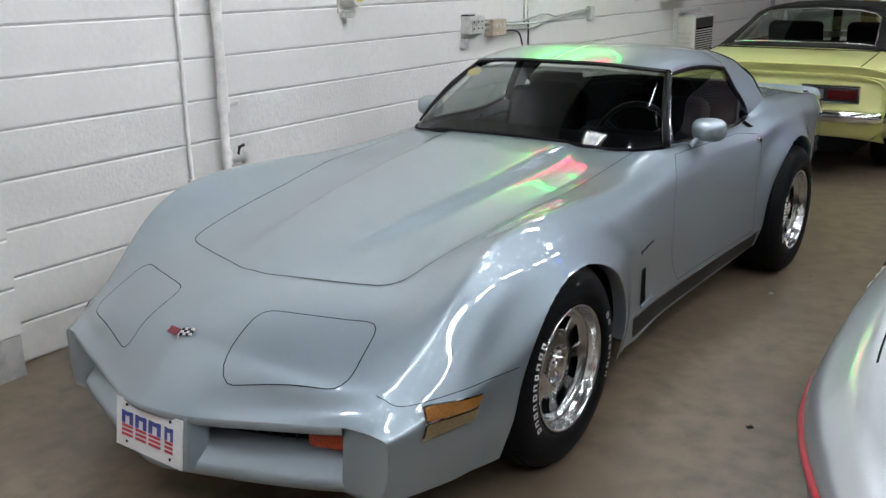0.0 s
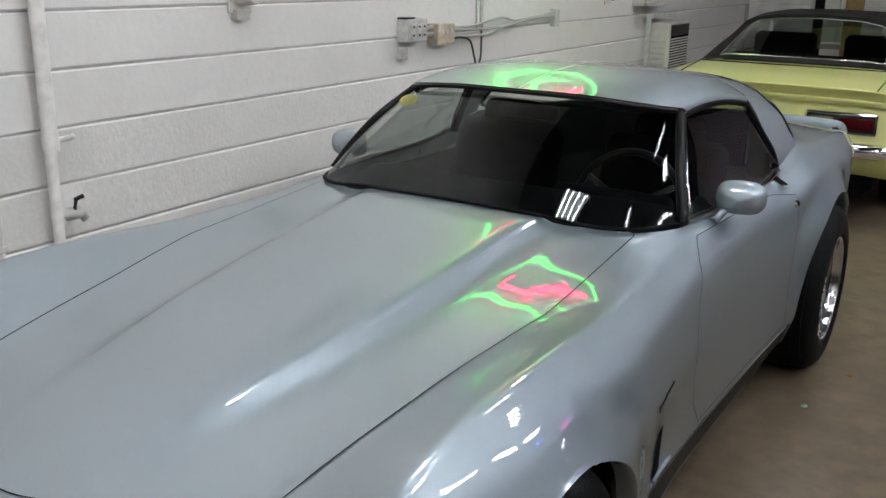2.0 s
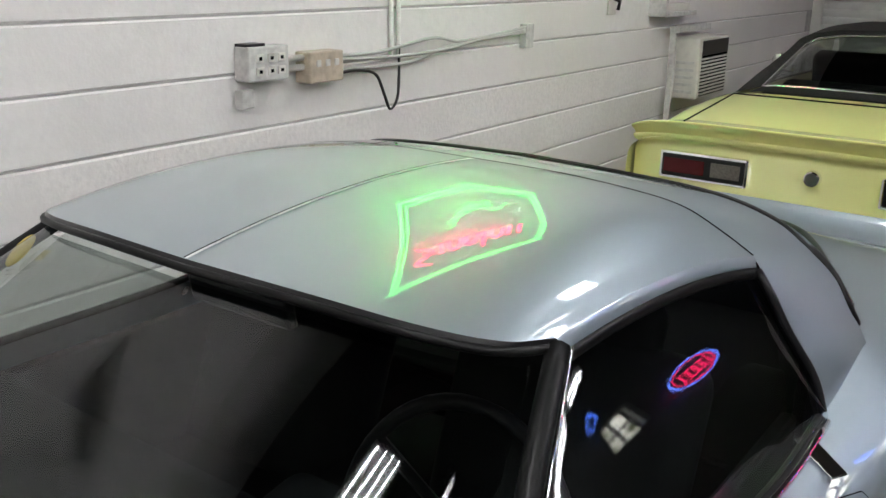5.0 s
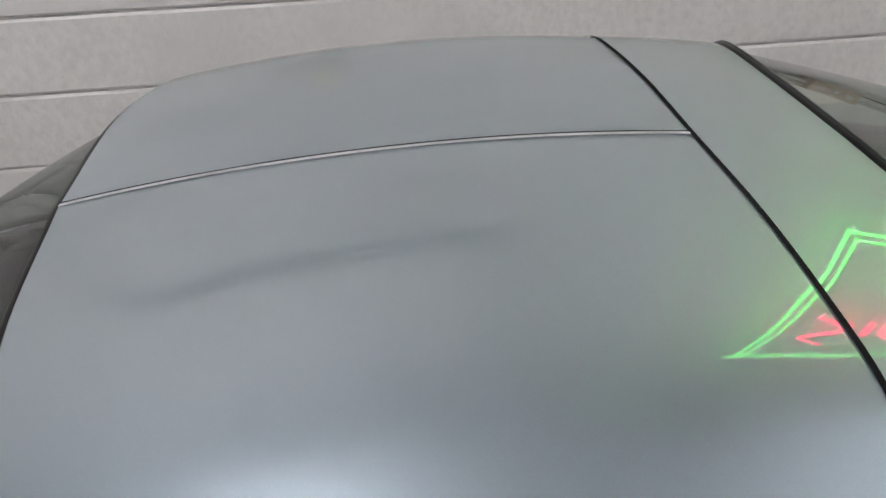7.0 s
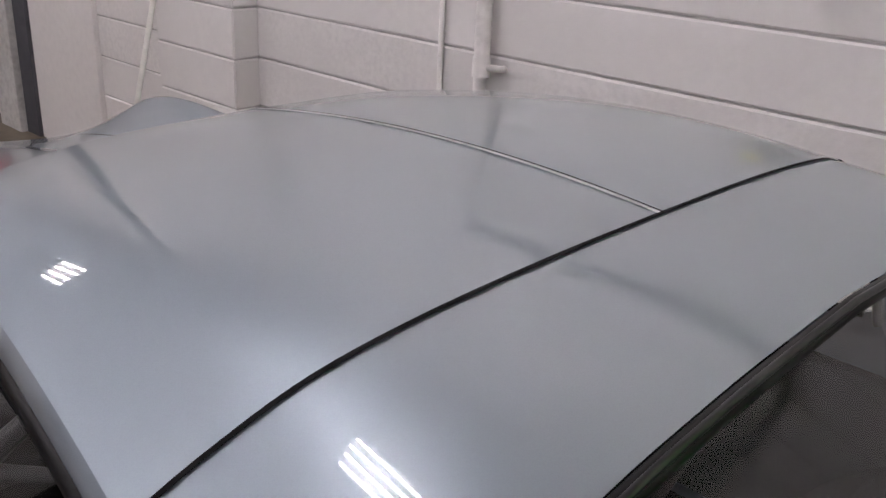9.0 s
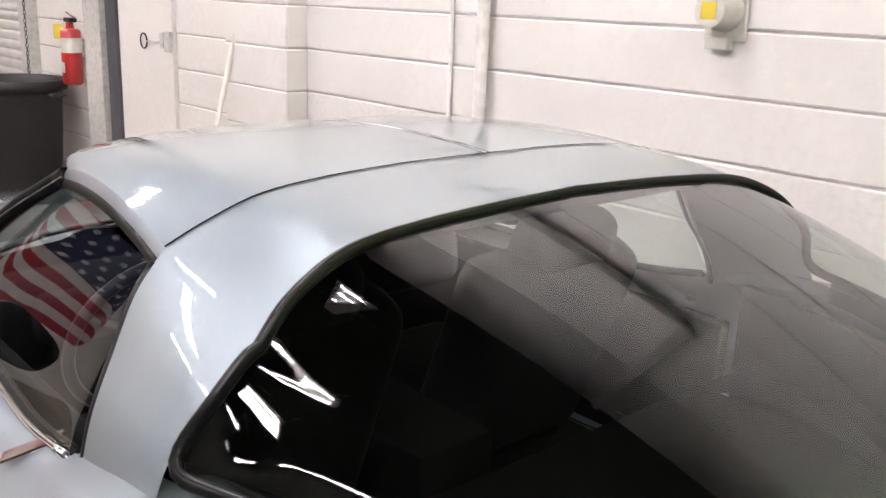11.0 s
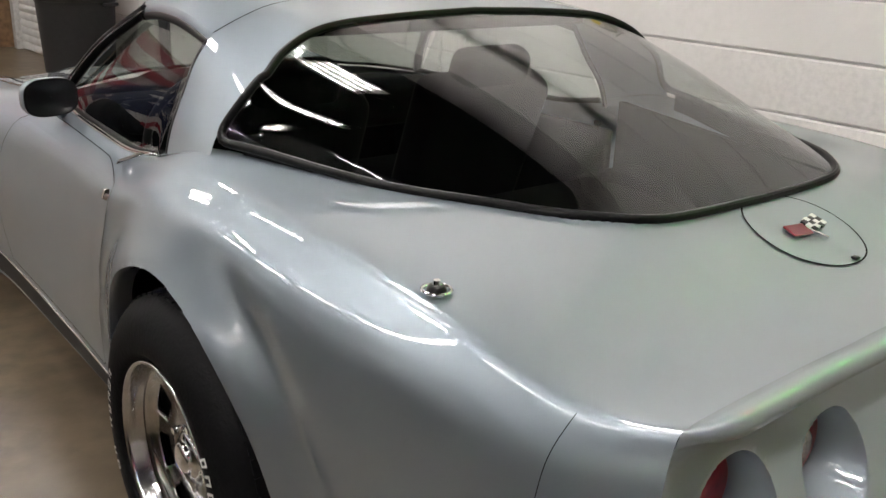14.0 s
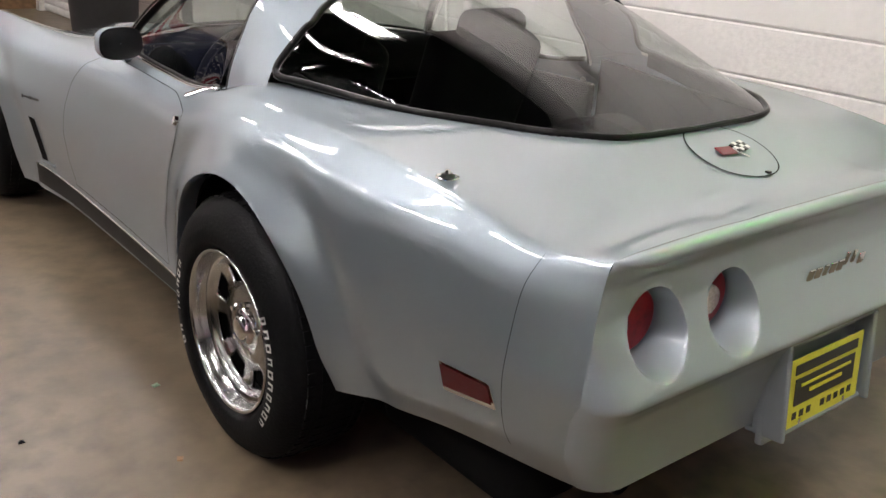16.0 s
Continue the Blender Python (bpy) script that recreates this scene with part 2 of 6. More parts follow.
def curve_pts(pts, n=24):
    """A smooth line through a few points (Catmull-Rom)."""
    P = np.array(pts, float)
    Q = np.vstack([2 * P[0] - P[1], P, 2 * P[-1] - P[-2]])
    out = []
    for i in range(1, len(Q) - 2):
        for k in range(n):
            t = k / n
            out.append(0.5 * (2 * Q[i] + (Q[i + 1] - Q[i - 1]) * t + (2 * Q[i - 1] - 5 * Q[i] + 4 * Q[i + 1] - Q[i + 2]) * t ** 2
                              + (3 * Q[i] - Q[i - 1] - 3 * Q[i + 1] + Q[i + 2]) * t ** 3))
    out.append(P[-1])
    return np.array(out)


def resample(P, n):
    P = np.array(P, float)
    d = np.concatenate([[0], np.cumsum(np.linalg.norm(np.diff(P, axis=0), axis=1))])
    q = np.linspace(0, d[-1], n)
    return np.stack([np.interp(q, d, P[:, i]) for i in range(3)], 1)


def ease(a, sigma, axis):
    """Smooths samples along one axis and keeps the ends."""
    k = int(3 * sigma) + 1
    w = np.exp(-0.5 * (np.arange(-k, k + 1) / sigma) ** 2)
    w /= w.sum()
    pad = [(0, 0)] * a.ndim
    pad[axis] = (k, k)
    b = np.pad(a, pad, mode="reflect", reflect_type="odd")
    return np.apply_along_axis(lambda v: np.convolve(v, w, "valid"), axis, b)


def grid_faces(n, m, keep=None):
    f = [(i * m + j, i * m + j + 1, (i + 1) * m + j + 1, (i + 1) * m + j) for i in range(n - 1) for j in range(m - 1)]
    return f if keep is None else [q for q in f if keep(q)]


def inside(poly, pts):
    """Which points (n, 2) lie in a polygon (m, 2)."""
    x, y = pts[:, 0], pts[:, 1]
    hit = np.zeros(len(pts), bool)
    for (x1, y1), (x2, y2) in zip(poly, np.roll(poly, -1, 0)):
        if y1 == y2:
            continue
        c = ((y1 > y) != (y2 > y)) & (x < (x2 - x1) * (y - y1) / (y2 - y1) + x1)
        hit ^= c
    return hit


def to_edge(poly, pts):
    """The nearest places on a polygon's edge."""
    best, where = np.full(len(pts), 1e9), pts.copy()
    for a, b in zip(poly, np.roll(poly, -1, 0)):
        d = b - a
        t = np.clip(((pts - a) @ d) / (d @ d + 1e-12), 0, 1)
        q = a + t[:, None] * d
        e = np.linalg.norm(q - pts, axis=1)
        m = e < best
        best[m], where[m] = e[m], q[m]
    return where


def ribbon(name, P, N, width, lift, mat, parent, label="", closed=False):
    """A flat strip along P on a surface with normals N."""
    P, N = np.array(P), np.array(N)
    T = np.gradient(P, axis=0) if not closed else np.roll(P, -1, 0) - np.roll(P, 1, 0)
    T /= np.linalg.norm(T, axis=1)[:, None] + 1e-9
    S = np.cross(T, N)
    n = len(P)
    v = np.concatenate([P + S * width / 2 + N * lift, P - S * width / 2 + N * lift])
    f = [(i, (i + 1) % n, n + (i + 1) % n, n + i) for i in range(n if closed else n - 1)]
    return obj(name, v, f, mat, parent, label)


# ---------------------------------------------------------------- the hall
WM = pose(-1.437, 0, 0, 0, 0, 1.26)          # the long block wall beside the cars: local y runs along it, local x out of it
SOUTH, NORTH, EAST, HIGH = -6.6, 10.6, 5.6, 4.9
COURSE, FIRST = 0.2032, 0.176


def slab(name, lo, hi, mat, m=None, parent=None, label="", kind="structure"):
    size = [h - l for l, h in zip(lo, hi)]
    ob = part(name, box_bm(size, [(l + h) / 2 for l, h in zip(lo, hi)]), mat, parent, label)
    if m is not None:
        ob.matrix_world = m
    if kind and not parent:
        ob["kind"] = kind
    return ob


floor = slab("floor", (-3, SOUTH - 0.2, -0.12), (EAST + 0.2, NORTH + 0.2, 0), FLOOR, label="worn tan-grey sealed concrete floor with stains and scuffs")
ceiling = slab("ceiling", (-3, SOUTH - 0.2, HIGH), (EAST + 0.2, NORTH + 0.2, HIGH + 0.15), CEILING, label="dark unlit ceiling above rows of hanging fluorescent lamps")
wall_west = slab("wall_west", (-0.2, SOUTH, 0), (-0.008, NORTH, HIGH), MORTAR, WM, label="white painted concrete block wall with horizontal mortar joints")
wall_north = slab("wall_north", (-3, NORTH, 0), (EAST, NORTH + 0.2, HIGH), WALL_PAINT, label="plain white wall at the far end of the hall")
wall_south = slab("wall_south", (-3, SOUTH - 0.2, 0), (EAST, SOUTH, HIGH), WALL_PAINT, label="plain white wall at the other end of the hall")
brown_door = slab("door_1", (-1.25, SOUTH, 0), (.3, SOUTH + .05, 2.2), BROWN, label="wide brown wooden door in the end wall")
# the wall across the aisle, with a window opening
WIN = (6.8, 7.55, 2.9, 3.5)                 # y from, y to, z from, z to
# Only mirrored, never in view; its dark colour stands for a dim far side.
wall_east = tagged(new("wall_east"), "wall across the aisle with a small window, colour darkened for the dim far side", kind="structure")
slab("wall_panel", (EAST, SOUTH, 0), (EAST + 0.2, WIN[0], HIGH), DARK_WALL, parent=wall_east)
slab("wall_panel", (EAST, WIN[1], 0), (EAST + 0.2, NORTH, HIGH), DARK_WALL, parent=wall_east)
slab("wall_panel", (EAST, WIN[0], 0), (EAST + 0.2, WIN[1], WIN[2]), DARK_WALL, parent=wall_east)
slab("wall_panel", (EAST, WIN[0], WIN[3]), (EAST + 0.2, WIN[1], HIGH), DARK_WALL, parent=wall_east)
window_1 = tagged(new("window_1"), "small steel-framed window with four panes to the daylight", "window", kind="structure")
for k in range(3):
    y = WIN[0] + (WIN[1] - WIN[0]) * k / 2
    part("window_bar", box_bm((0.05, 0.04, WIN[3] - WIN[2]), (EAST + 0.1, y, (WIN[2] + WIN[3]) / 2)), METAL_BOX, window_1)
for k in range(3):
    z = WIN[2] + (WIN[3] - WIN[2]) * k / 2
    part("window_bar", box_bm((0.05, WIN[1] - WIN[0], 0.04), (EAST + 0.1, (WIN[0] + WIN[1]) / 2, z)), METAL_BOX, window_1)

# pilaster on the block wall
pilaster = tagged(slab("pilaster", (-0.01, -1.2, 0), (0.115, -0.63, HIGH), MORTAR, WM, label="white painted block pilaster on the wall"), kind="structure")


# fluorescent ceiling lamps: a white tray with four tubes, and narrow strips with two
def ceiling_lamp(x, y, z=HIGH, first=None, wide=True):
    if first is not None:
        return copy_thing(first, pose(x, y, z))
    if not wide:
        strip = tagged(new("ceiling_lamp"), "narrow two-tube fluorescent strip lamp, switched on", "ceiling lamp", "fluorescent ceiling lamps")
        part("tray", box_bm((0.2, 1.36, 0.05), (0, 0, -0.03), bevel=0.006), FIXTURE, strip)
        for k in (-.055, .055):
            part("fluorescent_tube", cyl_bm(0.016, 0.016, 1.28, (k, 0, -0.075), (90, 0, 0), 10), STRIP_TUBE, strip)
        for s in (-1, 1):
            part("lamp_holder", box_bm((0.17, 0.025, 0.06), (0, s * 0.65, -0.075), bevel=0.004), FIXTURE, strip)
            part("hanger_rod", cyl_bm(.006, .006, HIGH - LAMP_Z, (0, s * .5, (HIGH - LAMP_Z) / 2), seg=8), METAL_BOX, strip)
        strip.matrix_world = pose(x, y, z)
        return strip
    lamp = tagged(new("ceiling_lamp"), "white four-tube fluorescent ceiling lamp, switched on", "ceiling lamp", "fluorescent ceiling lamps")
    part("tray", box_bm((0.62, 0.66, 0.05), (0, 0, -0.03), bevel=0.006), FIXTURE, lamp)
    for k in range(4):
        part("fluorescent_tube", cyl_bm(0.016, 0.016, .6, (-0.225 + 0.15 * k, 0, -0.075), (90, 0, 0), 10), TUBE, lamp)
    for s in (-1, 1):
        part("lamp_holder", box_bm((0.6, 0.025, 0.06), (0, s * 0.312, -0.075), bevel=0.004), FIXTURE, lamp)
    for s in (-1, 1):
        part("hanger_rod", cyl_bm(.006, .006, HIGH - LAMP_Z, (0, s * .25, (HIGH - LAMP_Z) / 2), seg=8), METAL_BOX, lamp)
    lamp.matrix_world = pose(x, y, z)
    return lamp


LAMP_Z = 4.1
lamp_one = ceiling_lamp(.15, .82, LAMP_Z)
for lx, ly in ((.2, -3.2), (.3, 4.72), (3.4, -3.2), (3.4, .8), (3.4, 4.7)):
    ceiling_lamp(lx, ly, LAMP_Z, first=lamp_one)
strip_one = ceiling_lamp(1.95, .95, LAMP_Z, wide=False)
for lx, ly in [(1.95, -4.65), (1.95, -1.85), (1.95, 3.75)] + [(4.9, -5.4 + 1.9 * k) for k in range(7)]:
    ceiling_lamp(lx, ly, LAMP_Z, first=strip_one)

# daylight and leaves beyond the window
leaves = bpy.data.materials.new("daylight_through_leaves")
leaves.use_nodes = True
ln = leaves.node_tree
lb = ln.nodes["Principled BSDF"]
lt = ln.nodes.new("ShaderNodeTexNoise")
lt.inputs["Scale"].default_value, lt.inputs["Detail"].default_value = 9.0, 5
lr = ln.nodes.new("ShaderNodeValToRGB")
lr.color_ramp.elements[0].position, lr.color_ramp.elements[0].color = .42, (.05, .07, .02, 1)
lr.color_ramp.elements[1].position, lr.color_ramp.elements[1].color = .6, (.9, .95, .8, 1)
ln.links.new(lt.outputs["Fac"], lr.inputs["Fac"])
ln.links.new(lr.outputs[0], lb.inputs["Emission Color"])
ln.links.new(lr.outputs[0], lb.inputs["Base Color"])
lb.inputs["Emission Strength"].default_value = 9.0
tagged(part("backdrop", box_bm((.02, 6, 5), (EAST + 2.2, 6.9, 3.0)), leaves, None, "bright daylight and leaves outside the window"), kind="structure")


# ---------------------------------------------------------------- the silver-blue sports car
# Nose towards -y, front axle at y = 0, rear axle at y = 2.489, middle at x = 0, ground at z = 0.
STATIONS = np.linspace(-1.0, 3.525, 400)


def along(*knots):
    """A smooth line through (y, value) knots: monotone cubic pieces, lightly eased."""
    k = np.array(knots, float)
    h, d = np.diff(k[:, 0]), np.diff(k[:, 1]) / np.diff(k[:, 0])
    m = np.zeros(len(k))
    m[0], m[-1] = d[0], d[-1]
    for i in range(1, len(k) - 1):
        if d[i - 1] * d[i] > 0:
            m[i] = (h[i - 1] + h[i]) * 3 / ((h[i - 1] + 2 * h[i]) / d[i] + (2 * h[i - 1] + h[i]) / d[i - 1])
    i = np.clip(np.searchsorted(k[:, 0], STATIONS) - 1, 0, len(h) - 1)
    t = np.clip((STATIONS - k[i, 0]) / h[i], 0, 1)
    v = (1 + 2 * t) * (1 - t) ** 2 * k[i, 1] + t * (1 - t) ** 2 * h[i] * m[i] + t * t * (3 - 2 * t) * k[i + 1, 1] + t * t * (t - 1) * h[i] * m[i + 1]
    return ease(v, 6, 0)


mid_z = along((-1.0, .385), (-.95, .445), (-.887, .52), (-.83, .563), (-.667, .63), (-.53, .665), (-.2, .725), (.2, .785), (.6, .835), (1, .878),
              (1.3, .89), (2.6, .955), (3, .945), (3.16, .918), (3.263, .88), (3.335, .85), (3.42, .838), (3.5, .858), (3.56, .885))
bulge_x = along((-1, .13), (-.5, .14), (-.27, .18), (.2, .255), (.75, .29), (1.1, .30), (3.56, .30))
bulge_h = along((-1, 0), (-.5, .002), (-.3, .016), (.2, .034), (.6, .035), (.95, .024), (1.2, .006), (3.56, 0))
peak_h = along((-1, .010), (-.7, .012), (-.45, .008), (-.15, 0), (3.56, 0))     # the nose falls away from a peak along the middle
vale_x = along((-1, .45), (-.5, .46), (.2, .50), (1.1, .48), (3.56, .45))
vale_z = along((-1, .392), (-.9, .452), (-.8, .51), (-.6, .595), (-.4, .655), (-.1, .705), (.3, .757), (.7, .806), (.98, .846), (1.1, .860), (1.3, .868), (2.4, .93), (2.9, .93),
               (3.15, .905), (3.263, .872), (3.335, .845), (3.42, .834), (3.5, .855), (3.56, .882))
slope_x = along((-1, .56), (0, .60), (.6, .605), (1.1, .60), (1.3, .655), (1.9, .705), (2.37, .70), (2.6, .665), (3, .655), (3.56, .60))
slope_z = along((-1, .40), (-.8, .50), (-.6, .59), (-.4, .675), (-.2, .74), (0, .768), (.3, .782), (.6, .80), (.9, .825), (1.2, .848), (1.27, .85), (1.9, .848), (2.1, .868),
                (2.37, .94), (2.6, .925), (2.9, .91), (3.12, .893), (3.26, .87), (3.335, .845), (3.42, .832), (3.5, .85), (3.56, .88))
crest_x = along((-1, .61), (-.8, .675), (-.6, .715), (0, .725), (.6, .72), (1.1, .69), (1.3, .70), (1.9, .74), (2.1, .75), (2.4, .765), (2.8, .77), (3.2, .76), (3.41, .735), (3.56, .70))
crest_z = along((-1, .405), (-.8, .485), (-.65, .575), (-.54, .655), (-.38, .745), (-.22, .80), (0, .828), (.3, .822), (.6, .805), (.9, .81), (1.2, .828), (1.5, .828),
                (1.9, .832), (2.1, .86), (2.3, .90), (2.6, .91), (2.9, .903), (3.12, .885), (3.26, .865), (3.41, .828), (3.5, .845), (3.56, .875))
upper_x = along((-1, .68), (-.8, .752), (-.7, .778), (-.4, .803), (0, .825), (.4, .815), (.8, .785), (1.2, .765), (1.6, .765), (2, .80), (2.2, .832), (2.5, .85), (2.9, .845), (3.2, .812),
                (3.41, .765), (3.56, .71))
upper_z = along((-1, .395), (-.8, .465), (-.65, .525), (-.5, .592), (-.3, .672), (0, .742), (.4, .738), (.8, .745), (1.2, .768), (1.6, .768), (2, .785), (2.3, .83), (2.6, .845),
                (2.9, .835), (3.2, .80), (3.41, .77), (3.56, .80))
wide_x = along((-1, .735), (-.8, .815), (-.5, .866), (-.2, .882), (0, .886), (.35, .878), (.68, .832), (1.1, .80), (1.5, .79), (1.9, .815), (2.1, .855), (2.3, .885), (2.6, .89),
               (2.8, .87), (3, .832), (3.2, .80), (3.37, .775), (3.5, .75), (3.56, .735))
wide_z = along((-1, .375), (-.7, .44), (-.4, .50), (0, .62), (.4, .60), (.8, .57), (1.5, .59), (2, .62), (2.45, .70), (2.8, .64), (3.1, .60), (3.56, .60))
low_x = along((-1, .73), (-.8, .808), (-.5, .856), (-.3, .868), (0, .872), (.5, .852), (.68, .80), (.9, .80), (1.5, .812), (2, .832), (2.45, .872), (2.8, .848), (3.1, .80), (3.3, .762), (3.56, .705))
low_z = along((-1, .255), (-.5, .30), (0, .38), (.5, .33), (1, .315), (2, .325), (2.45, .42), (2.9, .43), (3.2, .455), (3.56, .45))
foot_x = along((-1, .70), (-.5, .81), (0, .82), (.5, .82), (1, .79), (2, .80), (2.45, .83), (2.85, .80), (3.1, .755), (3.3, .71), (3.56, .65))
foot_z = along((-1, .175), (-.8, .165), (-.5, .16), (0, .17), (.5, .2), (1, .215), (2, .225), (2.5, .3), (2.85, .325), (3.0, .35), (3.2, .378), (3.56, .365))
FEATURES = [(0 * mid_z, mid_z), (bulge_x * 0.5, mid_z - 0.001 - peak_h * .5), (bulge_x, mid_z - 0.002 - peak_h), (bulge_x + 0.04, mid_z - 0.004 - bulge_h - peak_h), (vale_x, vale_z), (slope_x, slope_z),
            (crest_x, crest_z), (upper_x, upper_z), (wide_x, wide_z), (low_x, low_z), (foot_x, foot_z)]
U_AT = np.array([0, 8, 16, 20, 30, 38, 47, 58, 72, 92, 104])
U_N = 105


# where the skin keeps a crisp fold: the hood's bulge, the fender crests and the peak of the nose
_col = np.abs(np.arange(-(U_N - 1), U_N))[None]
_fold = np.exp(-0.5 * ((_col - 17) / 2.5) ** 2) * np.clip((STATIONS[:, None] + .45) / .4, 0, 1)
_crest = np.exp(-0.5 * ((_col - 47) / 3.0) ** 2) * np.interp(STATIONS, [-.85, -.7, -.1, .4, .8, 1.9, 2.2, 3.3, 3.5], [.3, .95, .8, .5, .3, .4, .9, .9, .4])[:, None]
_peak = np.exp(-0.5 * (_col / 2.0) ** 2) * np.clip((-.25 - STATIONS[:, None]) / .3, 0, 1)
CREASE = np.clip(_fold + _crest + _peak, 0, 1)


def car_sections():
    X = np.array([np.interp(np.arange(U_N), U_AT, [f[0][i] for f in FEATURES]) for i in range(len(STATIONS))])
    Z = np.array([np.interp(np.arange(U_N), U_AT, [f[1][i] for f in FEATURES]) for i in range(len(STATIONS))])
    for a in (X, Z):
        # round every feature, keep the middle symmetric
        full = np.concatenate([(a[:, :0:-1] * (-1 if a is X else 1)), a], 1)
        soft, crisp = ease(full, 2.3, 1), ease(full, .9, 1)
        full = soft * (1 - CREASE) + crisp * CREASE
        a[:] = full[:, U_N - 1:]
    X[:, 0] = 0
    return X, Z


SX, SZ = car_sections()
SY = np.repeat(STATIONS[:, None], U_N, 1)
_k = np.clip((-0.15 - SY) / 0.85, 0, 1)
SY = SY + _k * _k * (3 - 2 * _k) * 0.26 * (SX / 0.8) ** 3     # the nose sweeps back towards its corners
_k = np.clip((-0.8 - STATIONS[:, None]) / 0.2, 0, 1)
SY = SY + _k * _k * (3 - 2 * _k) * (0.34 * (np.sqrt(SX ** 2 + .0025) - .05) - 0.26 * (SX / 0.8) ** 3)     # and its edge is a blunt V in plan

TAIL_TUCK = np.interp(SZ, [.32, .395, .45, .50, .55, .582, .595], [-.075, -.06, -.05, -.04, -.026, -.01, 0])
SY = SY + np.clip((STATIONS[:, None] - 3.25) / .275, 0, 1) ** 2 * TAIL_TUCK * (np.arange(U_N)[None] > 50)     # the tail tucks under


# the flank dips in round each wheel opening and flares out again to its lip
for _cy, _cz, _ry, _rz in ((.06, .285, .395, .385), (2.475, .335, .385, .405)):
    _door = np.clip((SZ - _cz) / _rz - .35, 0, .5) * 2 if _cy > 1 else np.ones_like(SZ)
    _door = np.where(SY < _cy, _door, 1)
    _d = (np.hypot((SY - _cy) / _ry, np.maximum(SZ - _cz, 0) / _rz) - 1) * .39
    SX = SX + (.007 * np.exp(-(_d / .035) ** 2) - (.010 if _cy < 1 else .016) * _door * np.exp(-((_d - .115) / .055) ** 2)) * np.clip((np.arange(U_N)[None] - 53) / 12, 0, 1)


def car_normals():
    P = np.stack([SX, SY, SZ], 2)
    n = np.cross(np.gradient(P, axis=1), np.gradient(P, axis=0))
    n /= np.linalg.norm(n, axis=2)[..., None] + 1e-12
    return n * np.sign(n[150, 10, 2])


SN = car_normals()


def _bilinear(qi, qj):
    i, j = np.clip(qi.astype(int), 0, len(STATIONS) - 2), np.clip(qj.astype(int), 0, U_N - 2)
    a, b = (qi - i)[:, None], (qj - j)[:, None]
    P = np.stack([SX, SY, SZ], 2)

    def mix(A):
        return A[i, j] * (1 - a) * (1 - b) + A[i + 1, j] * a * (1 - b) + A[i, j + 1] * (1 - a) * b + A[i + 1, j + 1] * a * b
    n = mix(SN)
    return mix(P), n / np.linalg.norm(n, axis=1)[:, None]


def _search(ga, gb, qa, qb, ulo, uhi):
    """Surface places whose two coordinates (ga, gb) equal (qa, qb), looked for between two feature columns."""
    di = np.full(len(qa), 0.0)
    dj = np.full(len(qa), 0.0)
    for k in range(len(qa)):
        d = (ga[:, ulo:uhi] - qa[k]) ** 2 + (gb[:, ulo:uhi] - qb[k]) ** 2
        i, j = np.unravel_index(np.argmin(d), d.shape)
        j += ulo
        i, j = min(max(i, 1), len(STATIONS) - 2), min(max(j, 1), U_N - 2)
        fi, fj = float(i), float(j)
        ai, aj = (ga[i + 1, j] - ga[i - 1, j]) / 2, (ga[i, j + 1] - ga[i, j - 1]) / 2
        bi, bj = (gb[i + 1, j] - gb[i - 1, j]) / 2, (gb[i, j + 1] - gb[i, j - 1]) / 2
        det = ai * bj - aj * bi
        ra, rb = qa[k] - ga[i, j], qb[k] - gb[i, j]
        if abs(det) > 1e-12:
            fi += np.clip((ra * bj - rb * aj) / det, -1, 1)
            fj += np.clip((rb * ai - ra * bi) / det, -1, 1)
        di[k], dj[k] = fi, fj
    return np.clip(di, 0, len(STATIONS) - 1.001), np.clip(dj, 0, U_N - 1.001)


def on_top(x, y):
    """Places and normals on the car's upper skin over plan points; works on both sides."""
    x, y = np.atleast_1d(np.array(x, float)), np.atleast_1d(np.array(y, float))
    P, N = _bilinear(*_search(SX, SY, np.abs(x), y, 0, 66))
    s = np.where(x < 0, -1.0, 1.0)
    P[:, 0] *= s
    N = N.copy()
    N[:, 0] *= s
    return P, N


def on_side(y, z, side=1):
    """Places and normals on the car's flank at (y, z)."""
    y, z = np.atleast_1d(np.array(y, float)), np.atleast_1d(np.array(z, float))
    P, N = _bilinear(*_search(SY, SZ, y, z, 47, U_N))
    P[:, 0] *= side
    N = N.copy()
    N[:, 0] *= side
    return P, N


GLASS_FOOT = [(0, .985), (.3, 1.0), (.47, 1.03), (.575, 1.10), (.655, 1.25), (.675, 1.5), (.705, 1.92), (.71, 2.1), (.70, 2.25), (.672, 2.41), (.625, 2.57), (.533, 2.8), (.425, 3.03), (.36, 3.10),
              (.27, 3.14), (0, 3.16)]
_half = curve_pts([(x, y, 0) for x, y in GLASS_FOOT], 6)[:, :2]
FOOTPRINT = np.concatenate([_half, _half[-2:0:-1] * (-1, 1)])
_a = np.linspace(0, math.pi, 40)
ARCH_F = np.stack([0.06 - 0.395 * np.cos(_a), 0.285 + 0.385 * np.sin(_a)], 1)
ARCH_F = np.concatenate([ARCH_F, [(0.47, -0.1), (-0.36, -0.1)]])
ARCH_R = np.stack([2.475 - 0.385 * np.cos(_a), 0.335 + 0.405 * np.sin(_a)], 1)
ARCH_R = np.concatenate([ARCH_R, [(2.9, -0.1), (2.09, -0.1)]])


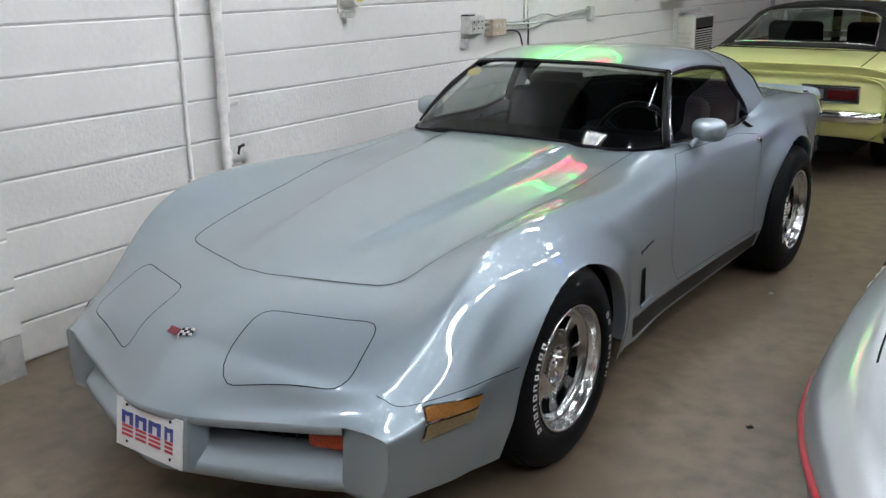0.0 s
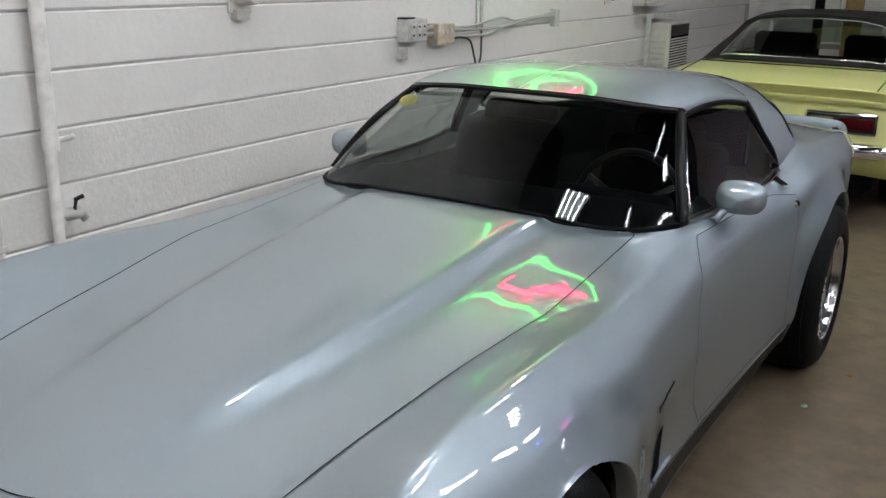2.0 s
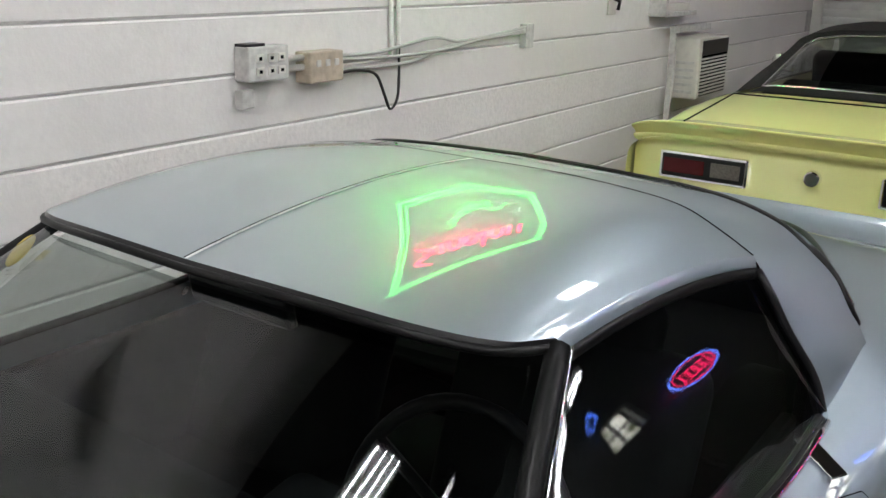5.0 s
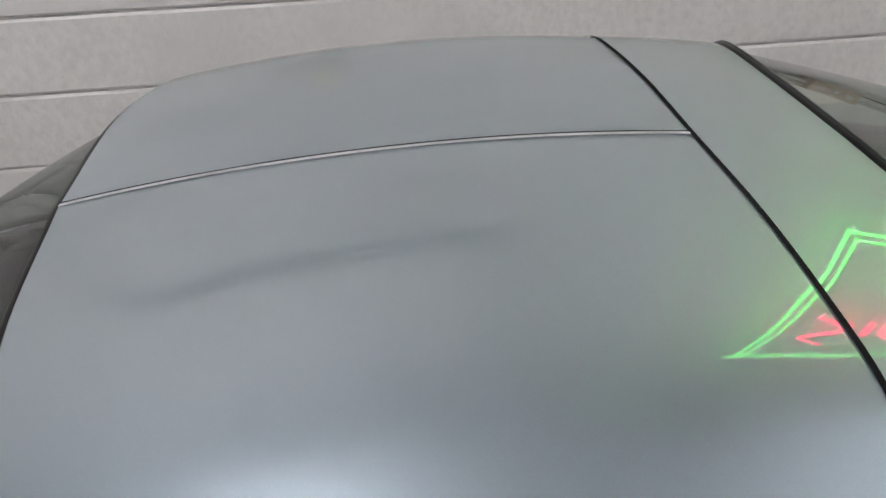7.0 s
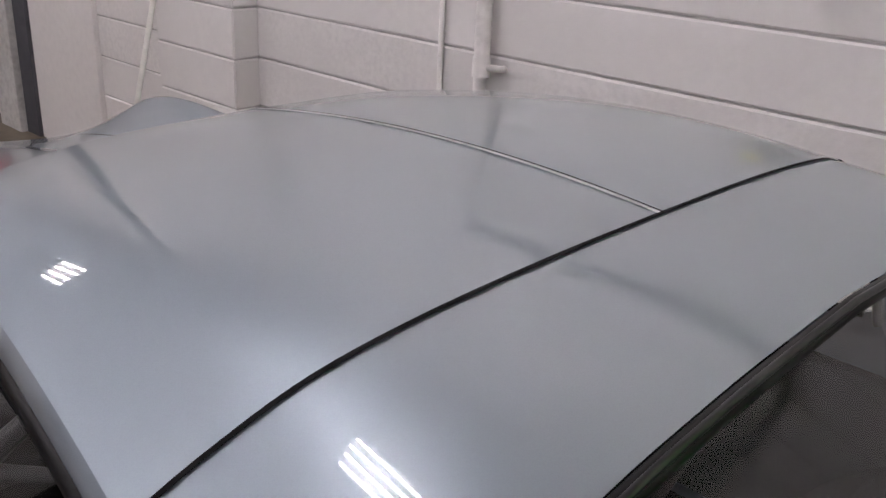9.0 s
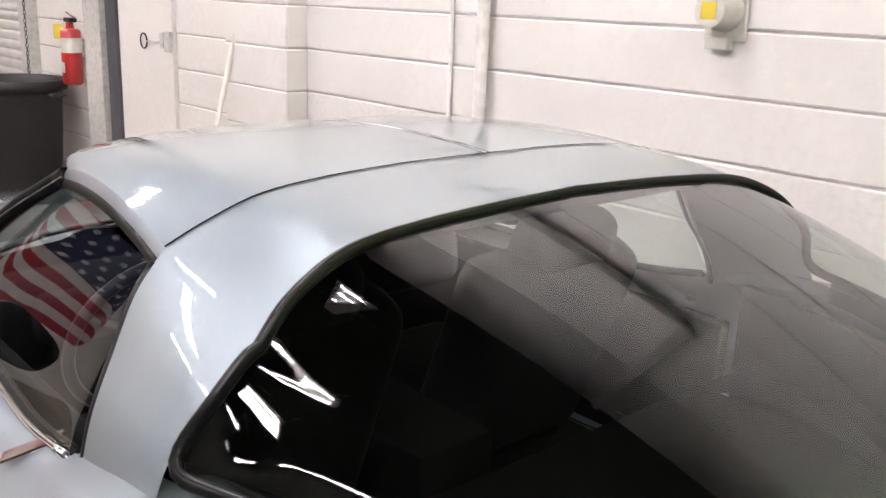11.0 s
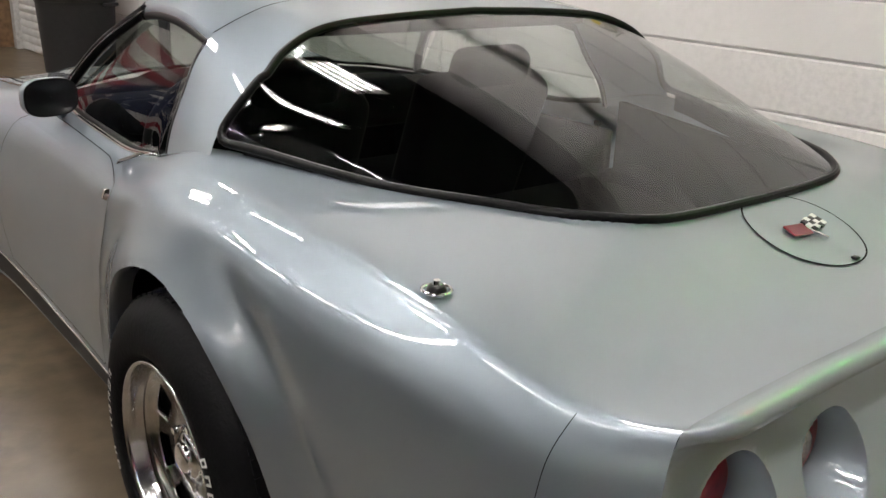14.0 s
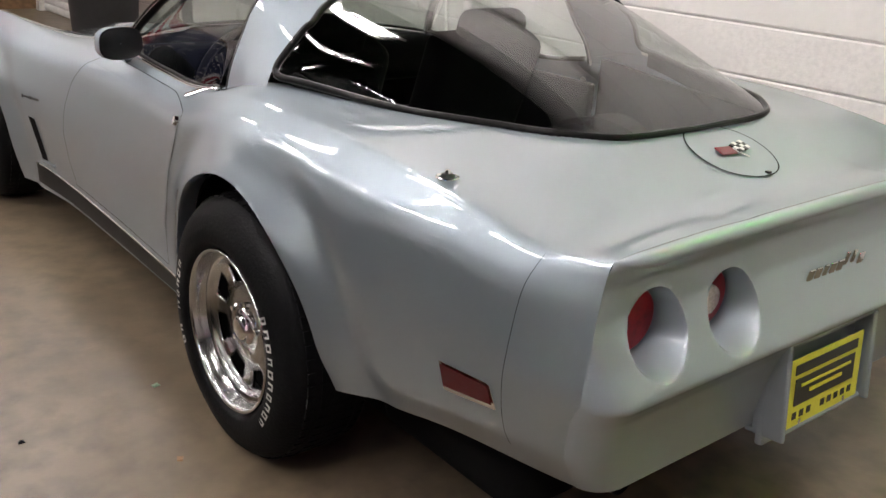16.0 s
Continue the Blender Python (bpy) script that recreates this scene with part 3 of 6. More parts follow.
def car_body(car):
    n, m = len(STATIONS), 2 * U_N - 1
    P = np.concatenate([np.stack([-SX[:, :0:-1], SY[:, :0:-1], SZ[:, :0:-1]], 2), np.stack([SX, SY, SZ], 2)], 1).reshape(-1, 3)
    col = np.tile(np.abs(np.arange(m) - (U_N - 1)), n)
    gone_top = inside(FOOTPRINT, P[:, :2]) & (col < 60)
    side = col >= 50
    gone_f = inside(ARCH_F, P[:, 1:]) & side
    gone_r = inside(ARCH_R, P[:, 1:]) & side
    gone = gone_top | gone_f | gone_r
    faces = grid_faces(n, m, lambda q: not all(gone[i] for i in q))
    used = np.zeros(len(P), bool)
    for q in faces:
        used[list(q)] = True
    k = used & gone_top
    if k.any():
        e = to_edge(FOOTPRINT, P[k, :2])
        P[k, :2] = e
    for g, poly in ((gone_f, ARCH_F), (gone_r, ARCH_R)):
        k = used & g
        P[k, 1:] = to_edge(poly, P[k, 1:])
    idx = -np.ones(len(P), int)
    idx[used] = np.arange(used.sum())
    return obj("body", P[used], [[idx[i] for i in q] for q in faces], PAINT, car)


def panel(name, poly, kind, mat, parent, lift=0.0012, step=0.03, label="", gap=True, side=1, width=0.0032):
    """A separate panel laid over the skin inside a closed outline: (x, y) on top or (y, z) on the flank, with a dark gap round it."""
    poly = np.array(poly, float)
    fn = on_top if kind == "top" else (lambda a, b: on_side(a, b, side))
    lo, hi = poly.min(0), poly.max(0)
    na, nb = int((hi[0] - lo[0]) / step) + 2, int((hi[1] - lo[1]) / step) + 2
    A, B = np.meshgrid(np.linspace(lo[0], hi[0], na), np.linspace(lo[1], hi[1], nb), indexing="ij")
    Q = np.stack([A.ravel(), B.ravel()], 1)
    off = ~inside(poly, Q)
    faces = grid_faces(na, nb, lambda q: not all(off[i] for i in q))
    used = np.zeros(len(Q), bool)
    for q in faces:
        used[list(q)] = True
    k = used & off
    Q[k] = to_edge(poly, Q[k])
    idx = -np.ones(len(Q), int)
    idx[used] = np.arange(used.sum())
    P, N = fn(Q[used, 0], Q[used, 1])
    ob = obj(name, P + N * lift, [[idx[i] for i in q] for q in faces], mat, parent, label)
    if gap:
        c = np.concatenate([poly, poly[:1]])
        d = np.concatenate([[0], np.cumsum(np.linalg.norm(np.diff(c, axis=0), axis=1))])
        q = np.linspace(0, d[-1], max(40, int(d[-1] / 0.02)))[:-1]
        P, N = fn(np.interp(q, d, c[:, 0]), np.interp(q, d, c[:, 1]))
        ribbon("panel_gap", P, N, width, lift + 0.0006, GAP, ob, closed=True)
    return ob


def rounded(corners, r=0.05, n=6):
    """A closed outline with rounded corners; r may be one radius or one for each corner."""
    C = np.array(corners, float)
    out = []
    for i in range(len(C)):
        rr = r[i] if isinstance(r, (list, tuple)) else r
        a, b, c = C[i - 1], C[i], C[(i + 1) % len(C)]
        u, v = (a - b) / np.linalg.norm(a - b), (c - b) / np.linalg.norm(c - b)
        p, q = b + u * rr, b + v * rr
        for t in np.linspace(0, 1, n):
            out.append((1 - t) ** 2 * p + 2 * t * (1 - t) * b + t * t * q)
    return np.array(out)


main_car = tagged(new("sports_car"), "silver-blue two-door sports car with lift-out roof panels, parked beside the wall", "car")
body = car_body(main_car)

# hood, headlight doors, fuel lid
hood = panel("hood", rounded([(-.475, -.385), (-.05, -.53), (.05, -.53), (.475, -.385), (.535, .17), (.585, .5), (.572, 1.098), (.4, 1.02), (0, .99), (-.4, 1.02), (-.572, 1.098),
                              (-.585, .5), (-.535, .17)], [.05, .04, .04, .07] + [.03] * 9), "top", PAINT, main_car)
for s in (-1, 1):
    panel("headlight_door", rounded([(s * .205, -.887), (s * .573, -.75), (s * .535, -.535), (s * .176, -.667)], .055), "top", PAINT, main_car, step=.02)
fuel = np.array([(.118 * math.cos(a), 3.245 + .105 * math.sin(a)) for a in np.linspace(0, 2 * math.pi, 48, endpoint=False)])
fuel_lid = panel("fuel_lid", fuel, "top", PAINT, main_car, step=.02, width=.0032)

# doors
DOOR = [(1.08, .33), (1.015, .41), (.985, .50), (1.01, .62), (1.05, .70), (1.13, .78), (1.24, .825), (1.9, .825), (2.065, .802), (2.04, .71), (2.0, .60), (1.975, .46), (1.985, .335)]
for s in (-1, 1):
    door = panel("door", np.array(DOOR), "side", PAINT, main_car, step=.03, side=s, width=.0022)

# ---- roof, pillars and glass
def mirror_curve(half):
    half = np.array(half, float)
    return np.concatenate([half[::-1] * (-1, 1, 1), half[1:]])


HEAD = mirror_curve(curve_pts([(0, 1.424, 1.177), (.23, 1.434, 1.175), (.386, 1.460, 1.164), (.475, 1.503, 1.153), (.507, 1.575, 1.142)], 8))
SEAM = mirror_curve(curve_pts([(0, 2.127, 1.210), (.18, 2.128, 1.209), (.33, 2.126, 1.201), (.435, 2.124, 1.187), (.513, 2.116, 1.157), (.571, 2.110, 1.128)], 8))
REARTOP = mirror_curve(curve_pts([(0, 2.316, 1.187), (.23, 2.321, 1.180), (.42, 2.331, 1.165), (.53, 2.355, 1.128), (.592, 2.376, 1.08)], 8))


def ruled(name, A, B, n, mat, parent, label="", rise=0.0, lift_dir=(0, 0, 1)):
    """A skin stretched between two lines, bowed by rise."""
    m = len(A)
    v = np.concatenate([A * (1 - t) + B * t + np.array(lift_dir) * rise * 4 * t * (1 - t) for t in np.linspace(0, 1, n)])
    f = grid_faces(n, m)
    grid = v.reshape(n, m, 3)
    k = f[(n // 2) * (m - 1) + m // 2]
    facing = np.cross(v[k[1]] - v[k[0]], v[k[2]] - v[k[0]])
    if facing @ (v[k[0]] - np.array([0, 1.9, .7])) < 0:      # panes face outwards
        f = [tuple(q)[::-1] for q in f]
    return obj(name, v, f, mat, parent, label), grid


HEAD, SEAM, REARTOP = resample(HEAD, 61), resample(SEAM, 61), resample(REARTOP, 61)
v = None
for s, (a, b) in ((-1, (0, 31)), (1, (30, 61))):
    ob, v = ruled("roof_panel", HEAD[a:b], SEAM[a:b], 24, PAINT, main_car, "silver-blue lift-out roof panel", rise=0.0235)
    e = v[:, 0 if s < 0 else -1]
    # rolled outer edge with the black weather strip under it
    drop = np.stack([e + (s * .006, 0, -.008), e + (s * .008, 0, -.018)], 1)
    strip = np.concatenate([e[:, None], drop], 1)
    obj("roof_edge", strip.reshape(-1, 3), grid_faces(len(e), 3), PAINT, ob)
    tube("weather_strip", e + (s * .004, 0, -.028), .011, RUBBER, ob)
front_lip = np.stack([HEAD, HEAD + (0, -.008, -.012)], 0)
obj("roof_lip", front_lip.reshape(-1, 3), grid_faces(2, 61), BLACK, main_car)
tube("header_trim", HEAD + (0, -.006, -.0115), .0065, RUBBER, main_car, "black header trim above the windscreen")
# seams between the roof panels
mid_seam = np.array([HEAD[30] * (1 - t) + SEAM[30] * t + (0, 0, .0235 * 4 * t * (1 - t)) for t in np.linspace(0, 1, 30)])
ribbon("centre_seam", mid_seam, np.tile((0, 0, 1.0), (30, 1)), .006, .0012, BRIGHT_SEAM, main_car, "thin bright seam along the roof's middle")
ribbon("centre_gap", mid_seam + (-.0045, 0, 0), np.tile((0, 0, 1.0), (30, 1)), .003, .0016, GAP, main_car)
up = np.tile((0, 0, 1.0), (61, 1)) + SEAM * (0.5, 0, 0)
ribbon("cross_seam", SEAM, up / np.linalg.norm(up, axis=1)[:, None], .006, .0014, GAP, main_car)

# band across the roof that runs down into the two sail panels behind the doors
def band_edge(s, rear):
    k = 0 if s < 0 else -1
    if rear:
        c = [REARTOP[k], (s * .643, 2.381, 1.036), (s * .675, 2.371, .992), (s * .702, 2.371, .950), (s * .73, 2.385, .89)]
    else:
        c = [SEAM[k], (s * .612, 2.108, 1.075), (s * .648, 2.118, 1.01), (s * .692, 2.14, .935), (s * .716, 2.15, .86)]
    return resample(curve_pts(c, 8), 24)


FRONT_EDGE = np.concatenate([band_edge(-1, False)[:0:-1], SEAM, band_edge(1, False)[1:]])
REAR_EDGE = np.concatenate([band_edge(-1, True)[:0:-1], REARTOP, band_edge(1, True)[1:]])
_out = FRONT_EDGE * (1.2, 0, 0) + np.stack([0 * FRONT_EDGE[:, 0], 0 * FRONT_EDGE[:, 0], .35 + 0 * FRONT_EDGE[:, 0]], 1)
roof_band, v = ruled("roof_band", FRONT_EDGE, REAR_EDGE, 14, PAINT, main_car, "silver-blue roof band with sail panels", rise=0.004, lift_dir=_out / np.linalg.norm(_out, axis=1)[:, None])
for s in (-1, 1):
    fa, ra = band_edge(s, False), band_edge(s, True)
    inner = fa[:, None] + np.array([(0, 0, 0), (-s * .03, .02, -.005)])[None]
    obj("pillar_return", inner.reshape(-1, 3), grid_faces(24, 2), BLACK, roof_band)
    tube("quarter_seal", fa[2:] + (-s * .006, -.004, 0), .008, BLACK, roof_band)

# rear window
TOPLINE = np.concatenate([resample(curve_pts([(-.672, 2.435, .949), (-.690, 2.388, .953), (-.682, 2.372, .976), (-.643, 2.384, 1.032), (-.597, 2.384, 1.078)], 8), 26)[:-1], REARTOP + (0, .008, -.006),
                          resample(curve_pts([(.597, 2.384, 1.078), (.643, 2.384, 1.032), (.682, 2.372, .976), (.690, 2.388, .953), (.672, 2.435, .949)], 8), 26)[1:]])
FOOTLINE = mirror_curve(curve_pts([(0, 3.155, .924), (.2, 3.148, .925), (.30, 3.13, .927), (.37, 3.08, .929), (.437, 3.0, .930), (.535, 2.8, .934), (.624, 2.57, .943), (.672, 2.435, .949)], 8))
TOPLINE = resample(TOPLINE, 121)
FOOTLINE = resample(FOOTLINE, 121)
_b = np.clip((FOOTLINE[:, 1] - 2.5) / .25, 0, 1)
FOOTLINE[:, 2] = FOOTLINE[:, 2] * (1 - _b) + _b * (on_top(FOOTLINE[:, 0], FOOTLINE[:, 1])[0][:, 2] + .004)
rear_window, v = ruled("rear_window", TOPLINE, FOOTLINE, 26, REAR_GLASS, main_car, "dark tinted wrap-around fastback rear window", rise=.022, lift_dir=(0, .35, 1))
_g = ease(v, 7, 1)
_w = np.sin(np.linspace(0, math.pi, 26))[:, None, None] ** .5 * np.clip(np.minimum(np.arange(121), 120 - np.arange(121)) / 8, 0, 1)[None, :, None]
rear_window.data.vertices.foreach_set("co", (v * (1 - _w) + _g * _w).astype(np.float32).ravel())
rear_window.data.update()
rear_window.visible_shadow = False
RIM = np.concatenate([TOPLINE, FOOTLINE[::-1][1:-1]])
tube("window_rubber", RIM, .009, RUBBER, rear_window, "black rubber window seal", closed=True)
skirt = FOOTLINE
obj("window_flange", np.concatenate([skirt, skirt - (0, 0, .05)]), grid_faces(2, len(skirt)), RUBBER, rear_window)
tube("window_bright_trim", RIM + (0, .003, .006), .004, BLACK, rear_window, closed=True)

# windscreen
BASE = mirror_curve(curve_pts([(0, .992, .882), (.3, .997, .876), (.47, 1.03, .858), (.575, 1.10, .853), (.645, 1.25, .85)], 8))
BASE = resample(BASE, 61)
windscreen, v = ruled("windscreen", HEAD + (0, -.006, -.03), BASE, 20, WINDSCREEN, main_car, "dark clear windscreen glass", rise=.02, lift_dir=(0, -1, .6))
windscreen.visible_shadow = False
tube("windscreen_seal", BASE + (0, 0, .004), .006, GAP, windscreen)
for s in (-1, 1):
    k = 0 if s < 0 else -1
    tube("a_pillar", resample(curve_pts([HEAD[k] + (s * .004, 0, -.012), (s * .571, 1.418, 1.034), (s * .621, 1.308, .931), (s * .654, 1.25, .853)], 8), 16), .016, RUBBER, main_car, "black windscreen pillar")
    tube("pillar_trim", resample(curve_pts([HEAD[k] + (s * .016, .012, -.012), (s * .587, 1.43, 1.034), (s * .637, 1.32, .931), (s * .667, 1.263, .853)], 8), 16), .002, CHROME, main_car)

# side windows
for s in (-1, 1):
    k = 0 if s < 0 else -1
    sill = resample(curve_pts([(s * .655, 1.265, .85), (s * .685, 1.5, .846), (s * .70, 1.75, .843), (s * .712, 1.95, .845), (s * .716, 2.12, .868)], 8), 20)
    top = resample(np.array([(s * .648, 1.285, .858), HEAD[k] + (s * .008, .0, -.04), SEAM[k] + (s * .008, 0, -.03), (s * .700, 2.125, .90)]), 40)
    sill2 = resample(sill, 40)
    pane, v = ruled("side_window", sill2, top, 10, SIDE_GLASS, main_car, rise=.01, lift_dir=(s, 0, 0))
    pane.visible_shadow = False
    tube("sill_trim", sill + (s * .004, 0, .003), .007, CHROME, pane, "bright strip along the door's top")
    tube("sill_rubber", sill + (s * -.008, 0, .005), .009, RUBBER, pane)


# ---- nose: lip, chin, grille openings, plate
def nose_y(x):
    return -1.0 + 0.34 * (np.sqrt(np.asarray(x) ** 2 + .0025) - .05)


_row = np.concatenate([np.stack([-SX[0, 47:0:-1], SY[0, 47:0:-1], SZ[0, 47:0:-1]], 1), np.stack([SX[0, :48], SY[0, :48], SZ[0, :48]], 1)])
lip = np.concatenate([_row, _row + (0, -.004, -.008), _row + (0, .0, -.022), _row + (0, .008, -.03), _row + (0, .09, -.026)])
obj("nose_lip", lip, grid_faces(5, len(_row)), BUMPER_PAINT, main_car)
xs = np.linspace(-.612, .612, 75)
_o = (xs / .6) ** 4
chin = []
for dy, z in ((.11, .288), (.085, .285), (.03, .238), (.012, .225), (.004, .214), (.003, .20), (.014, .18), (.05, .162), (.3, .15)):
    chin.append(np.stack([xs, nose_y(xs) + dy + .01 * _o, z + .012 * _o], 1))
obj("chin", np.concatenate(chin), grid_faces(len(chin), 75), BUMPER_PAINT, main_car, "body-coloured bumper chin below the grille openings")
for s in (-1, 1):
    # corner between opening and fender
    c = np.array([(SX[0, j] * s, SY[0, j] + .001, SZ[0, j]) for j in range(44, U_N)])
    inn = c * (0, 1, 1)
    inn[:, 0] = s * np.interp(c[:, 2], [.2, .4], [.592, .608])
    inn[:, 1] = nose_y(.60) + .012
    inn[:, 2] = np.maximum(inn[:, 2], .2)
    deep = inn + (0, .12, 0)
    obj("nose_corner", np.concatenate([c, inn, deep]), grid_faces(3, len(c)), BUMPER_PAINT, main_car)
    grille = part("grille", box_bm((.5, .02, .14), (s * .40, nose_y(.40) + .125, .335), (0, 0, s * 18)), DARK, main_car, "black grille opening")
    for k in range(9):
        part("grille_bar", box_bm((.006, .012, .08), (s * (.19 + .042 * k), nose_y(.19 + .042 * k) + .112, .32)), BLACK, grille)
    part("parking_lamp", box_bm((.13, .03, .055), (s * .525, nose_y(.525) + .075, .325), (0, 0, s * 18), .008), PARK_LENS, main_car, "amber-red parking lamp behind the grille opening")
pod = part("plate_pod", box_bm((.33, .09, .17), (0, -.935, .283), (-8, 0, 0), .012), BUMPER_PAINT, main_car)
plate = part("front_plate", box_bm((.305, .004, .152), (0, -.984, .285), (-8, 0, 0), .0015), PLATE_WHITE, main_car, "white plate with blocky blue and red printed characters")
for px_, w in ((-.098, .052), (-.034, .05), (.03, .054), (.094, .036)):
    # plain blocks in place of the characters: starred blue above, red and white bars below
    for dx in (-.36, .36):
        part("plate_bar", box_bm((w * .3, .003, .04), (px_ + dx * w, -.9835, .305), (-8, 0, 0)), PLATE_BLUE, plate)
    part("plate_bar", box_bm((w * .5, .003, .012), (px_, -.9822, .317), (-8, 0, 0)), PLATE_BLUE, plate)
    for q in range(3):
        part("plate_bar", box_bm((w, .003, .0085), (px_, -.987 - .0018 * q, .278 - .0135 * q), (-8, 0, 0)), PLATE_RED, plate)
for dx in (-.10, .10):
    for dz in (-.055, .06):
        part("plate_screw", cyl_bm(.005, .005, .004, (dx, -.986 + .13 * dz, .285 + dz), (82, 0, 0), 10), BLACK, plate)

# crossed-flags badges
def badge(at, nrm, size, parent):
    n = Vector(nrm).normalized()
    m = Matrix.Translation(Vector(at) + n * .004) @ n.to_track_quat("Z", "Y").to_matrix().to_4x4()
    ob = part("badge", box_bm((size * .9, .006, .004), bevel=.001), CHROME, parent, "crossed-flags badge, one flag red, one black and white")
    ob.matrix_world = m @ pose(0, 0, 0, 0, 0, 8)
    f = part("red_flag", box_bm((size * .42, size * .24, .004), (-size * .24, size * .05, .002), (0, 0, -14), .002), RED_BADGE, ob)
    for i in range(4):
        for j in range(3):
            part("check_square", box_bm((size * .1, size * .08, .004), (size * (.08 + .105 * i), size * (-.06 + .085 * j + .02 * (i % 2)), .002)), WHITE_BADGE if (i + j) % 2 else BLACK, ob)
    part("stem", box_bm((.005, size * .28, .004), (size * .03, -size * .15, .001), (0, 0, 20)), CHROME, ob)
    return ob


P, N = on_top([0.0], [-.835])
badge(P[0], N[0], .105, main_car)
P, N = on_top([-.005], [3.25])
badge(P[0], N[0], .125, main_car)

# seam between bumper covers and fenders, side markers, vents, scripts
def skin_line(name, pts, side, width=.0024, mat=GAP, lift=.0015):
    c = resample(curve_pts([(p[0], p[1], 0) for p in pts], 8), 40)
    P, N = on_side(c[:, 0], c[:, 1], side)
    return ribbon(name, P, N, width, lift, mat, main_car)


for s in (-1, 1):
    skin_line("bumper_seam", [(-.715, .475), (-.70, .458), (-.686, .444), (-.6, .449), (-.47, .459), (-.32, .468)], s)
    skin_line("bumper_seam", [(3.402, .83), (3.39, .78), (3.38, .72), (3.368, .63), (3.355, .52), (3.36, .43)], s, width=.0013)
    marker = panel("side_marker", [(-.64, .44), (-.46, .432), (-.492, .36), (-.674, .352)], "side", CHROME, main_car, lift=.006, step=.03, label="front side marker with an amber upper and clear lower lens", gap=False, side=s)
    panel("amber_lens", [(-.639, .436), (-.467, .428), (-.480, .400), (-.652, .403)], "side", AMBER_LENS, marker, lift=.009, step=.03, gap=False, side=s)
    panel("clear_lens", [(-.655, .397), (-.483, .394), (-.496, .365), (-.668, .358)], "side", CLEAR_AMBER, marker, lift=.009, step=.03, gap=False, side=s)
    rear_marker = panel("rear_marker", [(3.208, .56), (3.332, .56), (3.344, .506), (3.218, .497)], "side", CHROME, main_car, lift=.004, step=.02, gap=False, side=s)
    panel("red_lens", [(3.212, .556), (3.328, .556), (3.337, .517), (3.219, .508)], "side", RED_MARKER, rear_marker, lift=.007, step=.02, gap=False, side=s)
    vent = panel("fender_vent", [(.635, .497), (.69, .497), (.748, .338), (.69, .33)], "side", DARK, main_car, lift=.0022, step=.02, label="slanted black fender vent", gap=False, side=s)
    P, N = on_side(np.linspace(.69, .83, 12), np.linspace(.328, .336, 12), s)
    tube("vent_ledge", P + N * .004, .007, PAINT, main_car)
    for k in range(9):
        P, N = on_side([.61 + .018 * k], [.574 + .001 * k], s)
        n = Vector(N[0])
        b = part("script_bar", box_bm((.008, .014 if k in (0, 4) else .008, .002)), BLACK, main_car)
        b.matrix_world = Matrix.Translation(Vector(P[0]) + n * .002) @ n.to_track_quat("Z", "Y").to_matrix().to_4x4()
    # lock, handle
    P, N = on_side([2.035], [.775], s)
    n = Vector(N[0])
    lock = part("door_lock", cyl_bm(.014, .012, .012, seg=20, bevel=.002), CHROME, main_car, "chrome door lock")
    lock.matrix_world = Matrix.Translation(Vector(P[0]) + n * .005) @ n.to_track_quat("Z", "Y").to_matrix().to_4x4()
    P, N = on_top([s * .735], [2.03])
    n = Vector(N[0])
    handle = part("door_handle", box_bm((.034, .085, .005), bevel=.0022), CHROME, main_car, "chrome flap door handle on the door's top")
    handle.matrix_world = Matrix.Translation(Vector(P[0]) + n * .003) @ n.to_track_quat("Z", "Y").to_matrix().to_4x4()
    # sill strip under the door
    P, N = on_side(np.linspace(.62, 2.06, 40), np.linspace(.262, .272, 40), s)
    ribbon("rocker_panel", P, N, .075, .002, material("dark_rocker", (.016, .015, .014), .55, grain=.2, scale=60, spec=.2) if s < 0 else bpy.data.materials["dark_rocker"], main_car, "dark ribbed rocker panel below the door")
    P, N = on_side(np.linspace(.62, 2.06, 40), np.linspace(.302, .314, 40), s)
    tube("sill_line", P + N * .001, .004, CHROME, main_car)
    # door mirror
    a_ = np.linspace(0, 2 * math.pi, 40, endpoint=False)
    sq = np.stack([np.sign(np.cos(a_)) * np.abs(np.cos(a_)) ** .7, np.sign(np.sin(a_)) * np.abs(np.sin(a_)) ** .7], 1)
    at = pose(s * .752, 1.49, .902, 0, 0, s * 8)
    shell = [(p[0] * .074 * k, dy, p[1] * .051 * k) for k, dy in ((1.0, 0), (1.02, -.012), (.98, -.032), (.84, -.055), (.58, -.072), (.3, -.081), (.02, -.083)) for p in sq]
    f = [(i * 40 + j, i * 40 + (j + 1) % 40, (i + 1) * 40 + (j + 1) % 40, (i + 1) * 40 + j) for i in range(6) for j in range(40)]
    mirror = obj("door_mirror", [at @ Vector(q) for q in shell], f, PAINT, main_car, "silver-blue door mirror on a short stalk")
    glass_ = [at @ Vector((p[0] * .074 * k, dy, p[1] * .051 * k)) for k, dy in ((1.0, .001), (.94, .003), (.9, -.002), (.01, -.002)) for p in sq]
    obj("mirror_glass", glass_, [q for q in f if max(q) < 160], BLACK, mirror, "dark mirror glass")
    tube("stalk", [(s * .70, 1.40, .835), (s * .712, 1.42, .855), (s * .735, 1.46, .885)], .013, PAINT, mirror)

